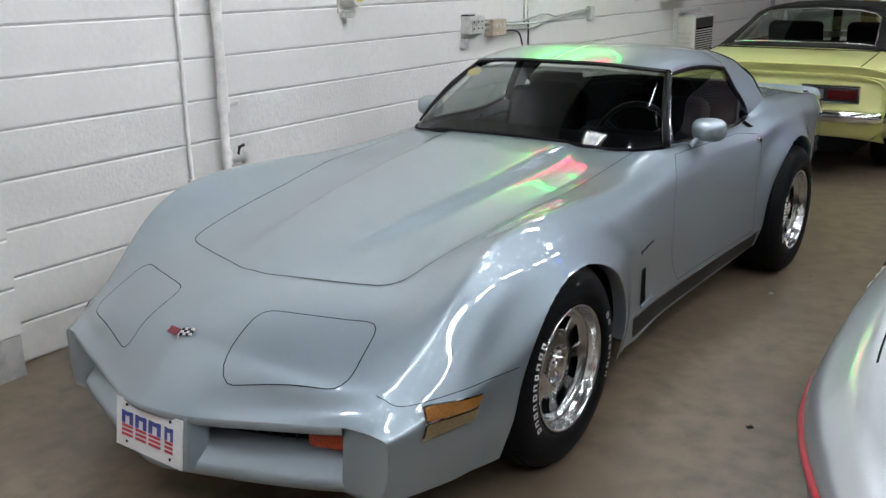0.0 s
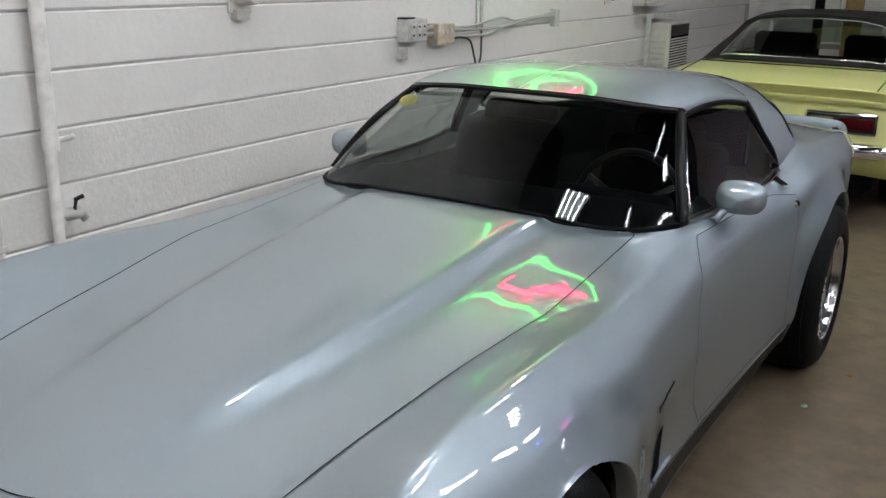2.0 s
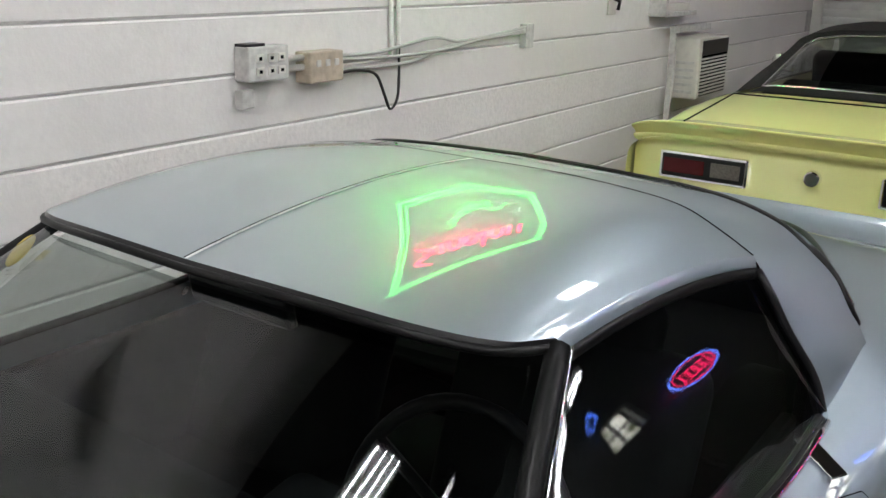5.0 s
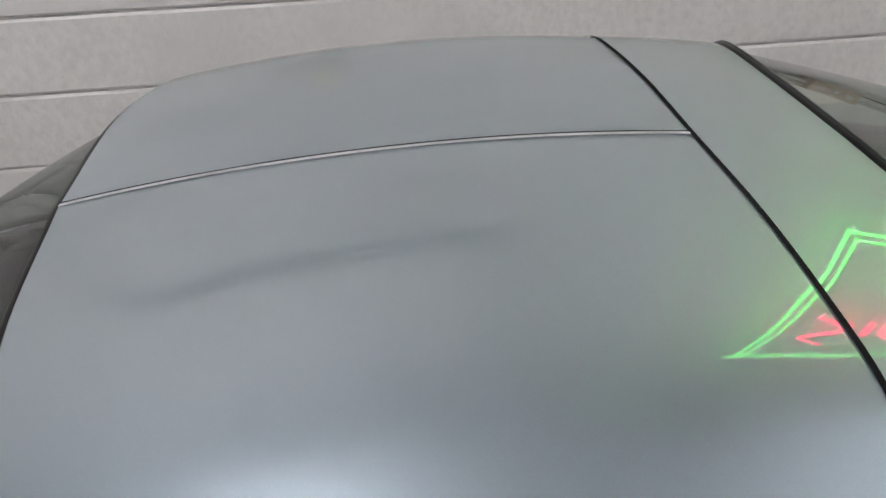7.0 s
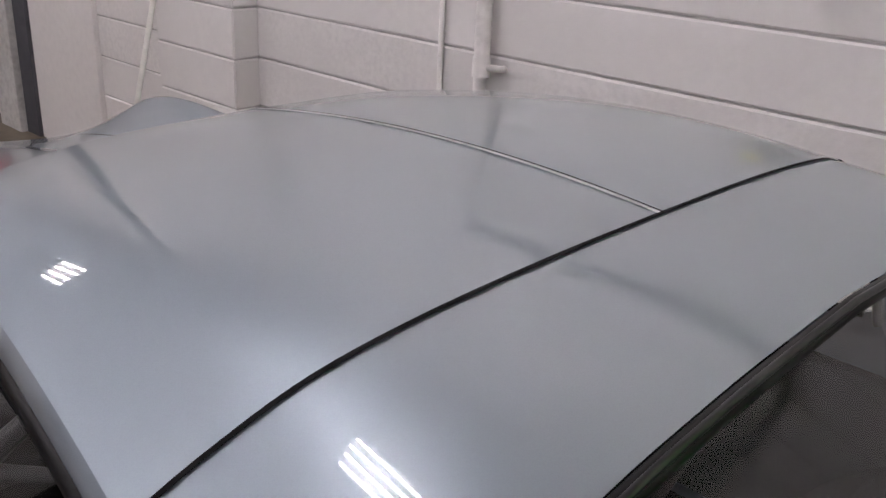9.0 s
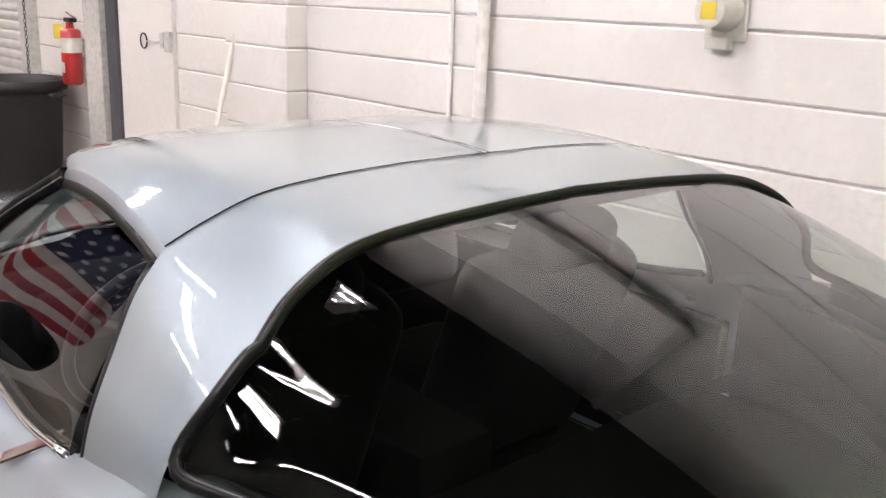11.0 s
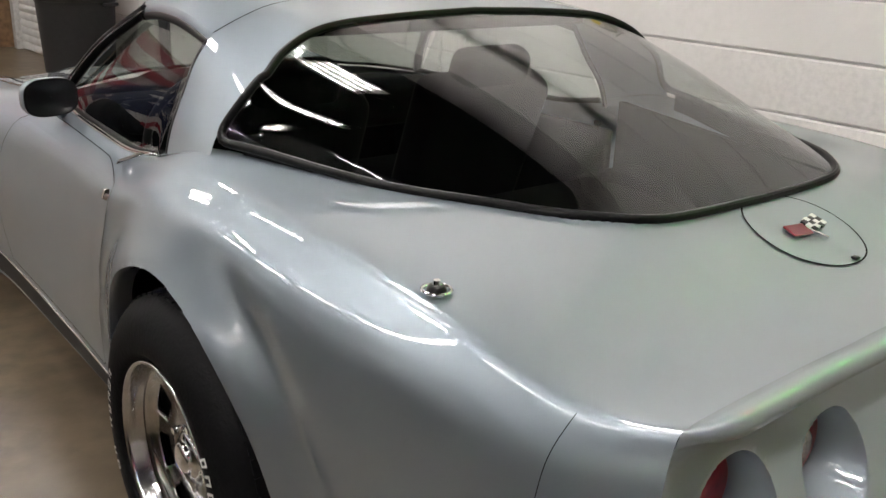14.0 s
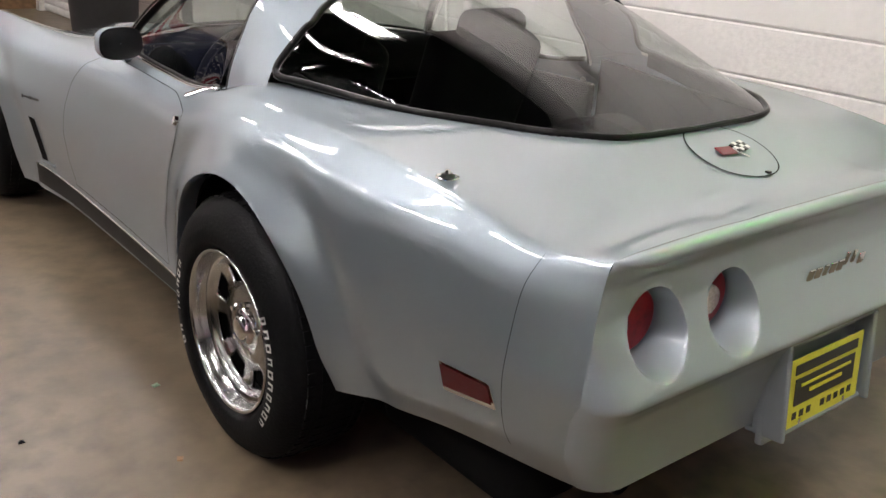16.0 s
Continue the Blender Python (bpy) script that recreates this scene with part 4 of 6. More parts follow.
# aerial base on the rear deck
P, N = on_top([.727], [3.118])
aerial = part("aerial_base", cyl_bm(.016, .011, .010, seg=20, bevel=.003), BLACK, main_car, "black and chrome aerial base on the deck")
aerial.matrix_world = Matrix.Translation(Vector(P[0]) + Vector((0, 0, .008)))
cap = part("aerial_nut", cyl_bm(.007, .005, .008, (0, 0, .007), seg=12), CHROME, aerial)
ring_pts = [(.021 * math.cos(a), .021 * math.sin(a), -.004) for a in np.linspace(0, 2 * math.pi, 20, endpoint=False)]
tube("aerial_ring", ring_pts, .003, CHROME, aerial, closed=True)
P, N = on_top([-.012], [3.34])
part("fuel_hinge", box_bm((.012, .012, .006), P[0] + N[0] * .003, bevel=.002), BLACK, main_car)

# ---- tail: fascia with four lamp tunnels
TAIL_Z = np.array([.89, .872, .85, .80, .74, .66, .615, .60, .592, .582, .55, .50, .45, .395, .30])
TAIL_Y = np.array([3.566, 3.558, 3.532, 3.512, 3.522, 3.558, 3.582, 3.588, 3.588, 3.578, 3.56, 3.545, 3.535, 3.523, 3.508])
_u = np.linspace(0, 1, 20)
xx = np.concatenate([np.linspace(0, .86, 76)[:-1], .86 + .14 * np.sin(_u * math.pi / 2)])
xx = np.concatenate([-xx[:0:-1], xx])
NX = len(xx)
END_Y = STATIONS[-1]
_cx, _cz = SX[-1, 47:][::-1], SZ[-1, 47:][::-1]
top_z = np.interp(np.abs(xx) * SX[-1, 47], SX[-1, :48], SZ[-1, :48])
tail = []
for t, dz, y in [(1, 0, END_Y), (1, .008, 3.54), (1, .012, 3.552), (1, .009, 3.562), (1, -.003, 3.567), (1, -.014, 3.565)] + [(q, 0, None) for q in np.linspace(.955, 0, 66)]:
    zs = _cz[0] + (_cz[-1] - _cz[0]) * t
    xe = float(np.interp(zs, _cz, _cx))
    z = zs + (top_z - top_z[0]) * t ** 4
    x = xx * xe
    s = np.clip((np.abs(x) - (xe - .075)) / .075, 0, 1)
    k = np.sqrt(1 - s * s)
    yy = np.interp(z, TAIL_Z[::-1], TAIL_Y[::-1]) if y is None else y
    end = END_Y + float(np.interp(zs, [.32, .395, .45, .50, .55, .582, .595], [-.075, -.06, -.05, -.04, -.026, -.01, 0]))
    tail.append(np.stack([x, end + (yy - end) * k, z + dz * k], 1))
NZ = len(tail)
tail = np.concatenate(tail)
LAMPS = [(.578, .698, "brake"), (.358, .690, "reverse"), (-.358, .690, "reverse"), (-.578, .698, "brake")]
R_LAMP = .079
gone = np.zeros(len(tail), bool)
for lx, lz, _ in LAMPS:
    gone |= np.hypot(tail[:, 0] - lx, tail[:, 2] - lz) < R_LAMP
recess = (np.abs(tail[:, 0]) < .17) & (tail[:, 2] < .575) & (tail[:, 2] > .35)
gone |= recess
faces = grid_faces(NZ, NX, lambda q: not all(gone[i] for i in q))
for lx, lz, _ in LAMPS:
    d = tail[:, [0, 2]] - (lx, lz)
    r = np.hypot(d[:, 0], d[:, 1])
    k = gone & (r < R_LAMP)
    tail[k, 0] = lx + d[k, 0] / (r[k] + 1e-9) * R_LAMP
    tail[k, 2] = lz + d[k, 1] / (r[k] + 1e-9) * R_LAMP
rear_bumper = obj("rear_bumper", tail, faces, BUMPER_PAINT, main_car, "body-coloured rear bumper cover with four round lamp tunnels")
for lx, lz, kind in LAMPS:
    a = np.linspace(0, 2 * math.pi, 40, endpoint=False)
    rings = []
    for r, dy in ((R_LAMP + .002, 0.0), (R_LAMP - .004, -.008), (.071, -.075), (.066, -.085)):
        px_, pz_ = lx + r * np.cos(a), lz + r * np.sin(a)
        base = np.interp(pz_, TAIL_Z[::-1], TAIL_Y[::-1])
        rings.append(np.stack([px_, (base if dy > -.01 else np.full(40, 3.545)) + dy, pz_], 1))
    rings = np.concatenate(rings)
    f = [(i * 40 + j, i * 40 + (j + 1) % 40, (i + 1) * 40 + (j + 1) % 40, (i + 1) * 40 + j) for i in range(3) for j in range(40)]
    lamp = obj("tail_lamp", rings, f, BUMPER_PAINT, main_car, "round red tail lamp set deep in the bumper" if kind == "brake" else "round red tail lamp with a clear reversing lens")
    part("red_lens", cyl_bm(.067, .06, .02, (lx, 3.472, lz), (-90, 0, 0), 36, .004), RED_LENS, lamp, smooth=True)
    if kind == "reverse":
        part("clear_lens", cyl_bm(.034, .03, .02, (lx, 3.482, lz), (-90, 0, 0), 28, .004), CLEAR_LENS, lamp, smooth=True)
# plate recess
rec = tagged(new("plate_recess"))
rec.parent = main_car
for size, at in (((.36, .02, .25), (0, 3.535, .455)), ((.014, .075, .22), (.172, 3.553, .465)), ((.014, .075, .22), (-.172, 3.553, .465)), ((.358, .075, .014), (0, 3.546, .361))):
    part("recess_panel", box_bm(size, at, (6, 0, 0), .006), BUMPER_PAINT, rec)
part("recess_lip", box_bm((.36, .05, .012), (0, 3.548, .572), bevel=.004), BUMPER_PAINT, rec)
rplate = part("rear_plate", box_bm((.305, .004, .16), (0, 3.572, .449), (5, 0, 0), .0015), PLATE_YELLOW, main_car, "yellow dealer plate with black printing")
part("plate_bar", box_bm((.24, .002, .062), (0, 3.5755, .452), (5, 0, 0)), PLATE_BLACK, rplate)
part("plate_bar", box_bm((.25, .002, .022), (0, 3.5712, .505), (5, 0, 0)), PLATE_BLACK, rplate)
for k in range(9):
    if k != 3:
        part("plate_bar", box_bm((.016, .002, .016), (.11 - .028 * k, 3.5785, .396), (5, 0, 0)), PLATE_BLACK, rplate)
part("plate_bar", box_bm((.2, .002, .006), (0, 3.5767, .466), (5, 0, 0)), PLATE_YELLOW, rplate)
part("plate_bar", box_bm((.13, .002, .008), (0, 3.578, .447), (5, 0, 0)), PLATE_YELLOW, rplate)
for s in (-1, 1):
    part("plate_screw", cyl_bm(.006, .006, .004, (s * .09, 3.581, .379), (-85, 0, 0), 10), CHROME, rplate)
# raised name on the tail, as plain bright shapes
for k in range(8):
    w, h = ((.023, .03), (.024, .03), (.017, .03), (.023, .03), (.024, .03), (.015, .042), (.015, .042), (.024, .03))[k]
    zc = .704 + (.006 if h > .03 else 0)
    letter = bmesh.new()
    box_bm((w, .005, h), (.096 - .0285 * k, float(np.interp(zc, TAIL_Z[::-1], TAIL_Y[::-1])) + .004, zc), (-10, 0, 0), .002, letter)
    part("name_bar", letter, CHROME, main_car)

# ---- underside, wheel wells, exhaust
# Underbody and well liners carry the underside's darkness in their colour.
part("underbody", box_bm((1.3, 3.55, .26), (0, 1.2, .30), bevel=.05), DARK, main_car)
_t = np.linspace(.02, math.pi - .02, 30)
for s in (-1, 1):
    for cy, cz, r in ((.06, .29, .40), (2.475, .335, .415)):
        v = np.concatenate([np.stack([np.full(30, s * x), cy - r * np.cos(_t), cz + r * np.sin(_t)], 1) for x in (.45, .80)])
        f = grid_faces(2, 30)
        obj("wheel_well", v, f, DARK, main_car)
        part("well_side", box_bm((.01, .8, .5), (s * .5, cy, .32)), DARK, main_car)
    pipe = part("exhaust_tip", cyl_bm(.035, .035, .25, (s * .45, 3.29, .27), (90, 0, 0), 24, caps=False), BLACK, main_car, "dark exhaust tip")

# Unseen tub and muffler boxes, added to block light below the tail.
part("spare_tyre_tub", box_bm((1.0, .56, .26), (0, 3.06, .31), bevel=.06, seg=3), DARK, main_car, "black spare tyre tub, added to deepen the shade under the tail")
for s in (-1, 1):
    part("muffler", box_bm((.22, .5, .15), (s * .56, 3.08, .265), bevel=.05, seg=3), DARK, main_car, "dark oval muffler, added to deepen the shade under the tail", smooth=True)

# rolled lips round the wheel openings
for s in (-1, 1):
    for poly in (ARCH_F[:40], ARCH_R[:40]):
        P, N = on_side(poly[:, 0], poly[:, 1], s)
        v = np.concatenate([P + N * .0004, P - np.array([s * .004, 0, .003]), P - np.array([s * .02, 0, .004]), P - np.array([s * .05, 0, 0])])
        obj("arch_lip", v, grid_faces(4, 40), PAINT, main_car)


# ---- wheels
def lathe(name, profile, mat, parent, label="", seg=56):
    """Turns (radius, offset) pairs about the axle; offset grows outwards."""
    a = np.linspace(0, 2 * math.pi, seg, endpoint=False)
    v = np.concatenate([np.stack([np.full(seg, o), r * np.cos(a), r * np.sin(a)], 1) for r, o in profile])
    f = [(i * seg + j, i * seg + (j + 1) % seg, (i + 1) * seg + (j + 1) % seg, (i + 1) * seg + j) for i in range(len(profile) - 1) for j in range(seg)]
    return obj(name, v, f, mat, parent, label)


def corner_round(pts, n=4):
    return [(a[0], a[1]) for a in curve_pts([(p[0], p[1], 0) for p in pts], n)[:, :2]]


def wheel(parent, y, side, width=.255, x=.755, turn=0.0):
    w = new("wheel")
    w.parent = parent
    tyre = lathe("tyre", corner_round([(.20, -.10), (.22, -.12), (.26, -.126), (.30, -.117), (.33, -.092), (.342, -.05), (.344, 0), (.342, .05), (.331, .094), (.302, .121), (.26, .133), (.23, .130),
                                       (.217, .118), (.206, .105)]), TYRE, w, "black tyre with raised white letters")
    tv, tf = [], []
    for row in (-.07, -.035, 0, .035, .07):
        for k in range(64):
            a0, a1 = 2 * math.pi * (k + .12) / 64, 2 * math.pi * (k + .88) / 64
            rr = .337 if abs(row) > .06 else .342
            base = len(tv)
            for a in (a0, a1):
                for o in (row - .014, row + .014):
                    for q in (rr - .006, rr + .003):
                        tv.append((o, q * math.cos(a), q * math.sin(a)))
            tf += [tuple(base + i for i in q) for q in ((0, 1, 3, 2), (4, 6, 7, 5), (0, 4, 5, 1), (2, 3, 7, 6), (1, 5, 7, 3))]
    obj("tread", tv, tf, TYRE, tyre, smooth=False)
    # raised lettering, as plain blocks
    for start, count in ((turn + 100, 10), (turn + 292, 8)):
        for k in range(count):
            if count == 8 and k == 5:
                continue
            a = radians(start + k * 7.2)
            ring = []
            wd = 2.3 if k % 3 else 1.9
            for o, r_, da in ((.1345, .246, -wd), (.1325, .266, -wd), (.1325, .266, wd), (.1345, .246, wd)):
                ring.append((o + .0015, r_ * math.cos(a + radians(da)), r_ * math.sin(a + radians(da))))
            hole = []
            for o, r_, da in ((.1345, .2505, -wd * .45), (.1332, .2615, -wd * .45), (.1332, .2615, wd * .45), (.1345, .2505, wd * .45)):
                hole.append((o + .0015, r_ * math.cos(a + radians(da)), r_ * math.sin(a + radians(da))))
            obj("raised_letter", ring + hole, [(0, 1, 5, 4), (1, 2, 6, 5), (2, 3, 7, 6)] + ([(3, 0, 4, 7)] if k % 2 else []), WHITE_LETTER, tyre, smooth=False)
    rim = lathe("rim", corner_round([(.202, -.10), (.206, .098), (.210, .112), (.213, .12), (.209, .125), (.203, .122), (.199, .112), (.196, .10), (.193, .092), (.190, .085)], 3), ALLOY, w, "polished alloy wheel rim")
    # face with eight slots
    seg, radii = 128, [.190, .184, .178, .172, .167, .156, .145, .134, .124, .116, .094, .07, .05]
    off = [.085, .076, .069, .064, .061, .058, .056, .055, .055, .056, .060, .062, .060]
    v = np.concatenate([np.stack([np.full(seg, o), r * np.cos(np.arange(seg) * 2 * math.pi / seg), r * np.sin(np.arange(seg) * 2 * math.pi / seg)], 1) for r, o in zip(radii, off)])
    f = []
    for i in range(len(radii) - 1):
        for j in range(seg):
            if 4 <= i <= 8 and (j % 16) in range(3, 13):
                continue
            f.append((i * seg + j, i * seg + (j + 1) % seg, (i + 1) * seg + (j + 1) % seg, (i + 1) * seg + j))
    face = obj("wheel_face", v, f, ALLOY, rim, "alloy wheel face with eight slots")
    sol = face.modifiers.new("depth", "SOLIDIFY")
    sol.thickness, sol.offset = .012, 0
    # Disc that draws the shade seen through the open slots.
    lathe("slot_backing", [(.2, .012), (.04, .012)], SLOT_SHADE, rim)
    lathe("hub_cap", corner_round([(.052, .056), (.05, .070), (.042, .075), (.036, .078), (.032, .086), (.022, .09), (.002, .09)], 3), CHROME, rim, "chrome centre cap", 36)
    for k in range(5):
        a = 2 * math.pi * k / 5
        part("lug_nut", cyl_bm(.009, .008, .02, (.066, .066 * math.cos(a), .066 * math.sin(a)), (0, 90, 0), 6), CHROME, rim)
    w.matrix_world = pose(side * x, y, .345, 44, 0, 0 if side > 0 else 180)
    return w


first_wheel = wheel(main_car, 0, 1, x=.755)
for y, s in ((2.489, 1), (0, -1), (2.489, -1)):
    copy_thing(first_wheel, pose(s * .775, y, .345, 224 if s > 0 else 40, 0, 0 if s > 0 else 180))

# ---- cabin, its shade put into near-black trim, seat and carpet colours
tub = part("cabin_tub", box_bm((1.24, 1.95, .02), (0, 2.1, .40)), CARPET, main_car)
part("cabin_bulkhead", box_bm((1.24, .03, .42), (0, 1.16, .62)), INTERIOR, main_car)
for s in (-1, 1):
    part("cabin_side", box_bm((.03, 1.25, .36), (s * .63, 1.62, .63), bevel=.008), INTERIOR, main_car, "door trim, colour blackened for the cabin's shade")
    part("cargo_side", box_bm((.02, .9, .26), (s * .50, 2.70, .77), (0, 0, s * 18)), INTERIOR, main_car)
part("cargo_floor", box_bm((1.15, .95, .03), (0, 2.70, .66), bevel=.01), CARPET, main_car, "carpeted load floor under the rear window, blackened for the cabin's shade")
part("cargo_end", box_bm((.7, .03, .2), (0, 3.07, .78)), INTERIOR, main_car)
part("dashboard", box_bm((1.2, .34, .17), (0, 1.27, .765), (6, 0, 0), .05, seg=4), INTERIOR, main_car, "blue-grey dashboard, colour blackened for the cabin's shade", smooth=True)
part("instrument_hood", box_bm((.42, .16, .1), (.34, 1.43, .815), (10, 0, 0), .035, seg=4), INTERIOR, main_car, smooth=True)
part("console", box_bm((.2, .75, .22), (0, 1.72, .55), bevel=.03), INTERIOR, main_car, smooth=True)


def bucket_seat(x):
    seat = new("seat")
    seat.parent = main_car
    part("cushion", box_bm((.46, .5, .16), (x, 1.64, .50), (-4, 0, 0), .05, seg=4), SEAT, seat, "grey leather seat cushion, blackened for the cabin's shade", smooth=True)
    part("backrest", box_bm((.46, .15, .52), (x, 1.93, .72), (-20, 0, 0), .055, seg=4), SEAT, seat, "grey leather backrest, blackened for the cabin's shade", smooth=True)
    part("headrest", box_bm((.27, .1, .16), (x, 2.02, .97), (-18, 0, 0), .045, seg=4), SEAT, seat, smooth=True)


bucket_seat(.33)
bucket_seat(-.33)
steer = new("steering_wheel")
steer.parent = main_car
ring_pts = [(.19 * math.cos(a), .19 * math.sin(a), 0) for a in np.linspace(0, 2 * math.pi, 40, endpoint=False)]
rim_ = tube("wheel_rim", ring_pts, .013, BLACK, steer, closed=True)
for a in (90, 210, 330):
    tube("spoke", [(0, 0, -.03), (.19 * math.cos(radians(a)), .19 * math.sin(radians(a)), 0)], .01, BLACK, steer)
part("horn_pad", cyl_bm(.05, .045, .03, (0, 0, -.025), seg=24, bevel=.006), BLACK, steer)
tube("column", [(0, 0, -.03), (0, .0, -.25)], .03, BLACK, steer)
steer.matrix_world = pose(.345, 1.585, .79, 112, 0, 180) @ pose(0, 0, 0, 180)
part("rear_view_mirror", box_bm((.22, .02, .05), (0, 1.52, 1.09), (10, 0, 0), .008), BLACK, main_car)
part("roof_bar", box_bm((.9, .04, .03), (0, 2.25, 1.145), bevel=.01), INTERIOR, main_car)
# yellow sticker in the corner of the windscreen
sticker = part("windscreen_sticker", cyl_bm(.05, .05, .0015, seg=32), STICKER, main_car, "yellow oval sticker inside the windscreen corner")
sticker.matrix_world = pose(-.452, 1.432, 1.098, 36, 0, -34) @ Matrix.Diagonal((1.3, .62, 1, 1))


# ---------------------------------------------------------------- things on the block wall
def on_wall(y, z, out=0.0):
    return WM @ Vector((out, y, z))


def wall_tube(name, pts, r, mat, parent, label="", seg=10):
    return tube(name, [tuple(on_wall(*p)) for p in pts], r, mat, parent, label, seg)


def wall_box(name, y0, y1, z0, z1, o0, o1, mat, parent=None, bevel=.004, label=""):
    ob = part(name, box_bm((o1 - o0, y1 - y0, z1 - z0), ((o0 + o1) / 2, (y0 + y1) / 2, (z0 + z1) / 2), bevel=bevel), mat, parent, label)
    ob.matrix_world = WM
    return ob


conduit = tagged(new("wall_conduit"), "thin white painted conduit running up the block wall", "pipe")
wall_tube("conduit_tube", [(.41, .02, .012), (.41, HIGH, .012)], .0095, PIPE, conduit)
for z in (.6, 1.5, 2.4):
    wall_box("conduit_clip", .392, .428, z, z + .02, 0, .024, PIPE, conduit, .002)
standpipe = tagged(new("water_pipe"), "white painted water pipe with a tee and a low tap", "pipe")
wall_tube("riser", [(.62, .96, .045), (.62, 2.27, .045)], .026, PIPE, standpipe, seg=16)
wall_tube("elbow", [tuple(q) for q in curve_pts([(.62, 2.25, .045), (.622, 2.30, .045), (.64, 2.33, .045), (.69, 2.335, .045)], 5)], .033, PIPE, standpipe, seg=14)
wall_tube("level_run", [(.67, 2.335, .045), (2.1, 2.345, .045)], .028, PIPE, standpipe, seg=16)
wall_tube("run_elbow", [tuple(q) for q in curve_pts([(2.07, 2.345, .045), (2.13, 2.35, .045), (2.16, 2.38, .045), (2.16, 2.44, .045)], 5)], .033, PIPE, standpipe, seg=14)
wall_tube("upper_riser", [(2.16, 2.42, .045), (2.16, HIGH, .045)], .028, PIPE, standpipe, seg=16)
for y in (1.1, 1.9):
    wall_box("pipe_clamp", y - .012, y + .012, 2.30, 2.385, 0, .08, METAL_BOX, standpipe, .003)
wall_tube("lower_pipe", [(.615, .1, .045), (.615, .96, .045)], .02, PIPE, standpipe, seg=14)
wall_tube("tee", [(.62, .925, .045), (.62, .985, .045)], .03, PIPE, standpipe, seg=14)
wall_tube("stub", [(.62, .955, .045), (.70, .96, .045), (.715, .963, .045)], .011, PIPE, standpipe)
wall_tube("valve_body", [(.62, .69, .045), (.66, .69, .06), (.70, .69, .06)], .024, PIPE, standpipe, seg=12)
wall_tube("valve_collar", [(.62, .66, .045), (.62, .73, .045)], .026, PIPE, standpipe, seg=12)
wall_tube("valve_spout", [(.70, .69, .06), (.715, .66, .07)], .016, PIPE, standpipe)
wall_tube("valve_lever", [(.67, .70, .07), (.672, .745, .08), (.70, .752, .085)], .009, BLACK, standpipe, "black tap lever")

bell = tagged(new("alarm_sounder"), "round cream wall alarm with a yellow label", "alarm")
wall_box("base_plate", 1.56, 1.70, 1.36, 1.52, 0, .015, WHITE_PLASTIC, bell)
b_ = part("housing", cyl_bm(.062, .052, .1, (0, 0, .05), seg=32, bevel=.008), WHITE_PLASTIC, bell, smooth=True)
b_.matrix_world = WM @ pose(.012, 1.63, 1.45, 0, 90, 0) @ pose(0, 0, 0, 0, 0, 0)
b_ = part("label_patch", box_bm((.05, .05, .002), (.0, .0, .1015), bevel=.0008), STICKER, bell)
b_.matrix_world = WM @ pose(.012, 1.63, 1.45, 0, 90, 0)
wall_box("lower_bracket", 1.58, 1.66, 1.335, 1.375, 0, .04, WHITE_PLASTIC, bell)

outlet = tagged(new("outlet_box"), "white painted double outlet box with sockets", "outlet box")
wall_box("box", 2.835, 3.03, 1.17, 1.29, 0, .075, METAL_BOX, outlet, .006)
for y in (2.885, 2.94, 2.99):
    for z in (1.205, 1.25):
        wall_box("socket_face", y - .018, y + .018, z - .015, z + .015, .074, .08, WHITE_PLASTIC, outlet, .003)
        wall_box("socket_slot", y - .007, y + .007, z - .006, z + .006, .0795, .082, DARK, outlet, .001)
wall_box("cover_flap", 2.84, 2.93, 1.288, 1.30, .0, .06, BLACK, outlet, .003)
wall_box("small_box", 2.83, 2.89, 1.075, 1.14, 0, .04, METAL_BOX, outlet, .005)
for z in (1.20, 1.235):
    wall_tube("link_conduit", [(3.03, z, .04), (3.14, z, .04)], .012, PIPE, outlet)
junction = tagged(new("junction_box"), "beige junction box with cables running out of it", "junction box")
wall_box("box", 3.135, 3.32, 1.14, 1.255, 0, .08, BEIGE, junction, .006)
for y in (3.18, 3.23, 3.28):
    wall_box("knockout", y - .012, y + .012, 1.20, 1.225, .079, .083, METAL_BOX, junction, .002)
bundle = tagged(new("cable_bundle"), "loosely hung grey cables along the block wall", "cable")
for pts in ([(3.32, 1.23, .05), (3.6, 1.225, .03), (3.97, 1.262, .03), (4.2, 1.235, .02), (4.5, 1.25, .02), (4.80, 1.275, .03)],
            [(3.32, 1.215, .05), (3.7, 1.2, .03), (4.05, 1.205, .03), (4.4, 1.235, .02), (4.80, 1.262, .03)],
            [(3.32, 1.175, .05), (3.6, 1.166, .03), (3.84, 1.172, .03), (4.1, 1.215, .02), (4.45, 1.235, .02), (4.80, 1.25, .03)]):
    wall_tube("cable", [tuple(q) for q in curve_pts(pts, 8)], .0075, CABLE, bundle, seg=6)
wall_box("cable_bracket", 4.78, 4.86, 1.17, 1.29, 0, .04, METAL_BOX, bundle)
cord = tagged(new("power_cord"), "black power cord hanging in a loop from the junction box", "cable")
wall_tube("cord", [tuple(q) for q in curve_pts([(3.32, 1.165, .06), (3.42, 1.168, .06), (3.55, 1.14, .05), (3.62, 1.05, .04), (3.665, .985, .035), (3.72, 1.02, .03), (3.745, 1.12, .02), (3.75, 1.3, .014)], 8)], .0065, BLACK_CABLE, cord, seg=6)
drop = tagged(new("wall_conduit"), "pair of thin white conduits above the cables", "pipe")
for y in (3.70, 3.75):
    wall_tube("conduit_tube", [(y, 1.2, .012), (y, HIGH, .012)], .010, PIPE, drop)
hook = tagged(new("wall_hook"), "small dark wall fitting with a white backplate", "hook")
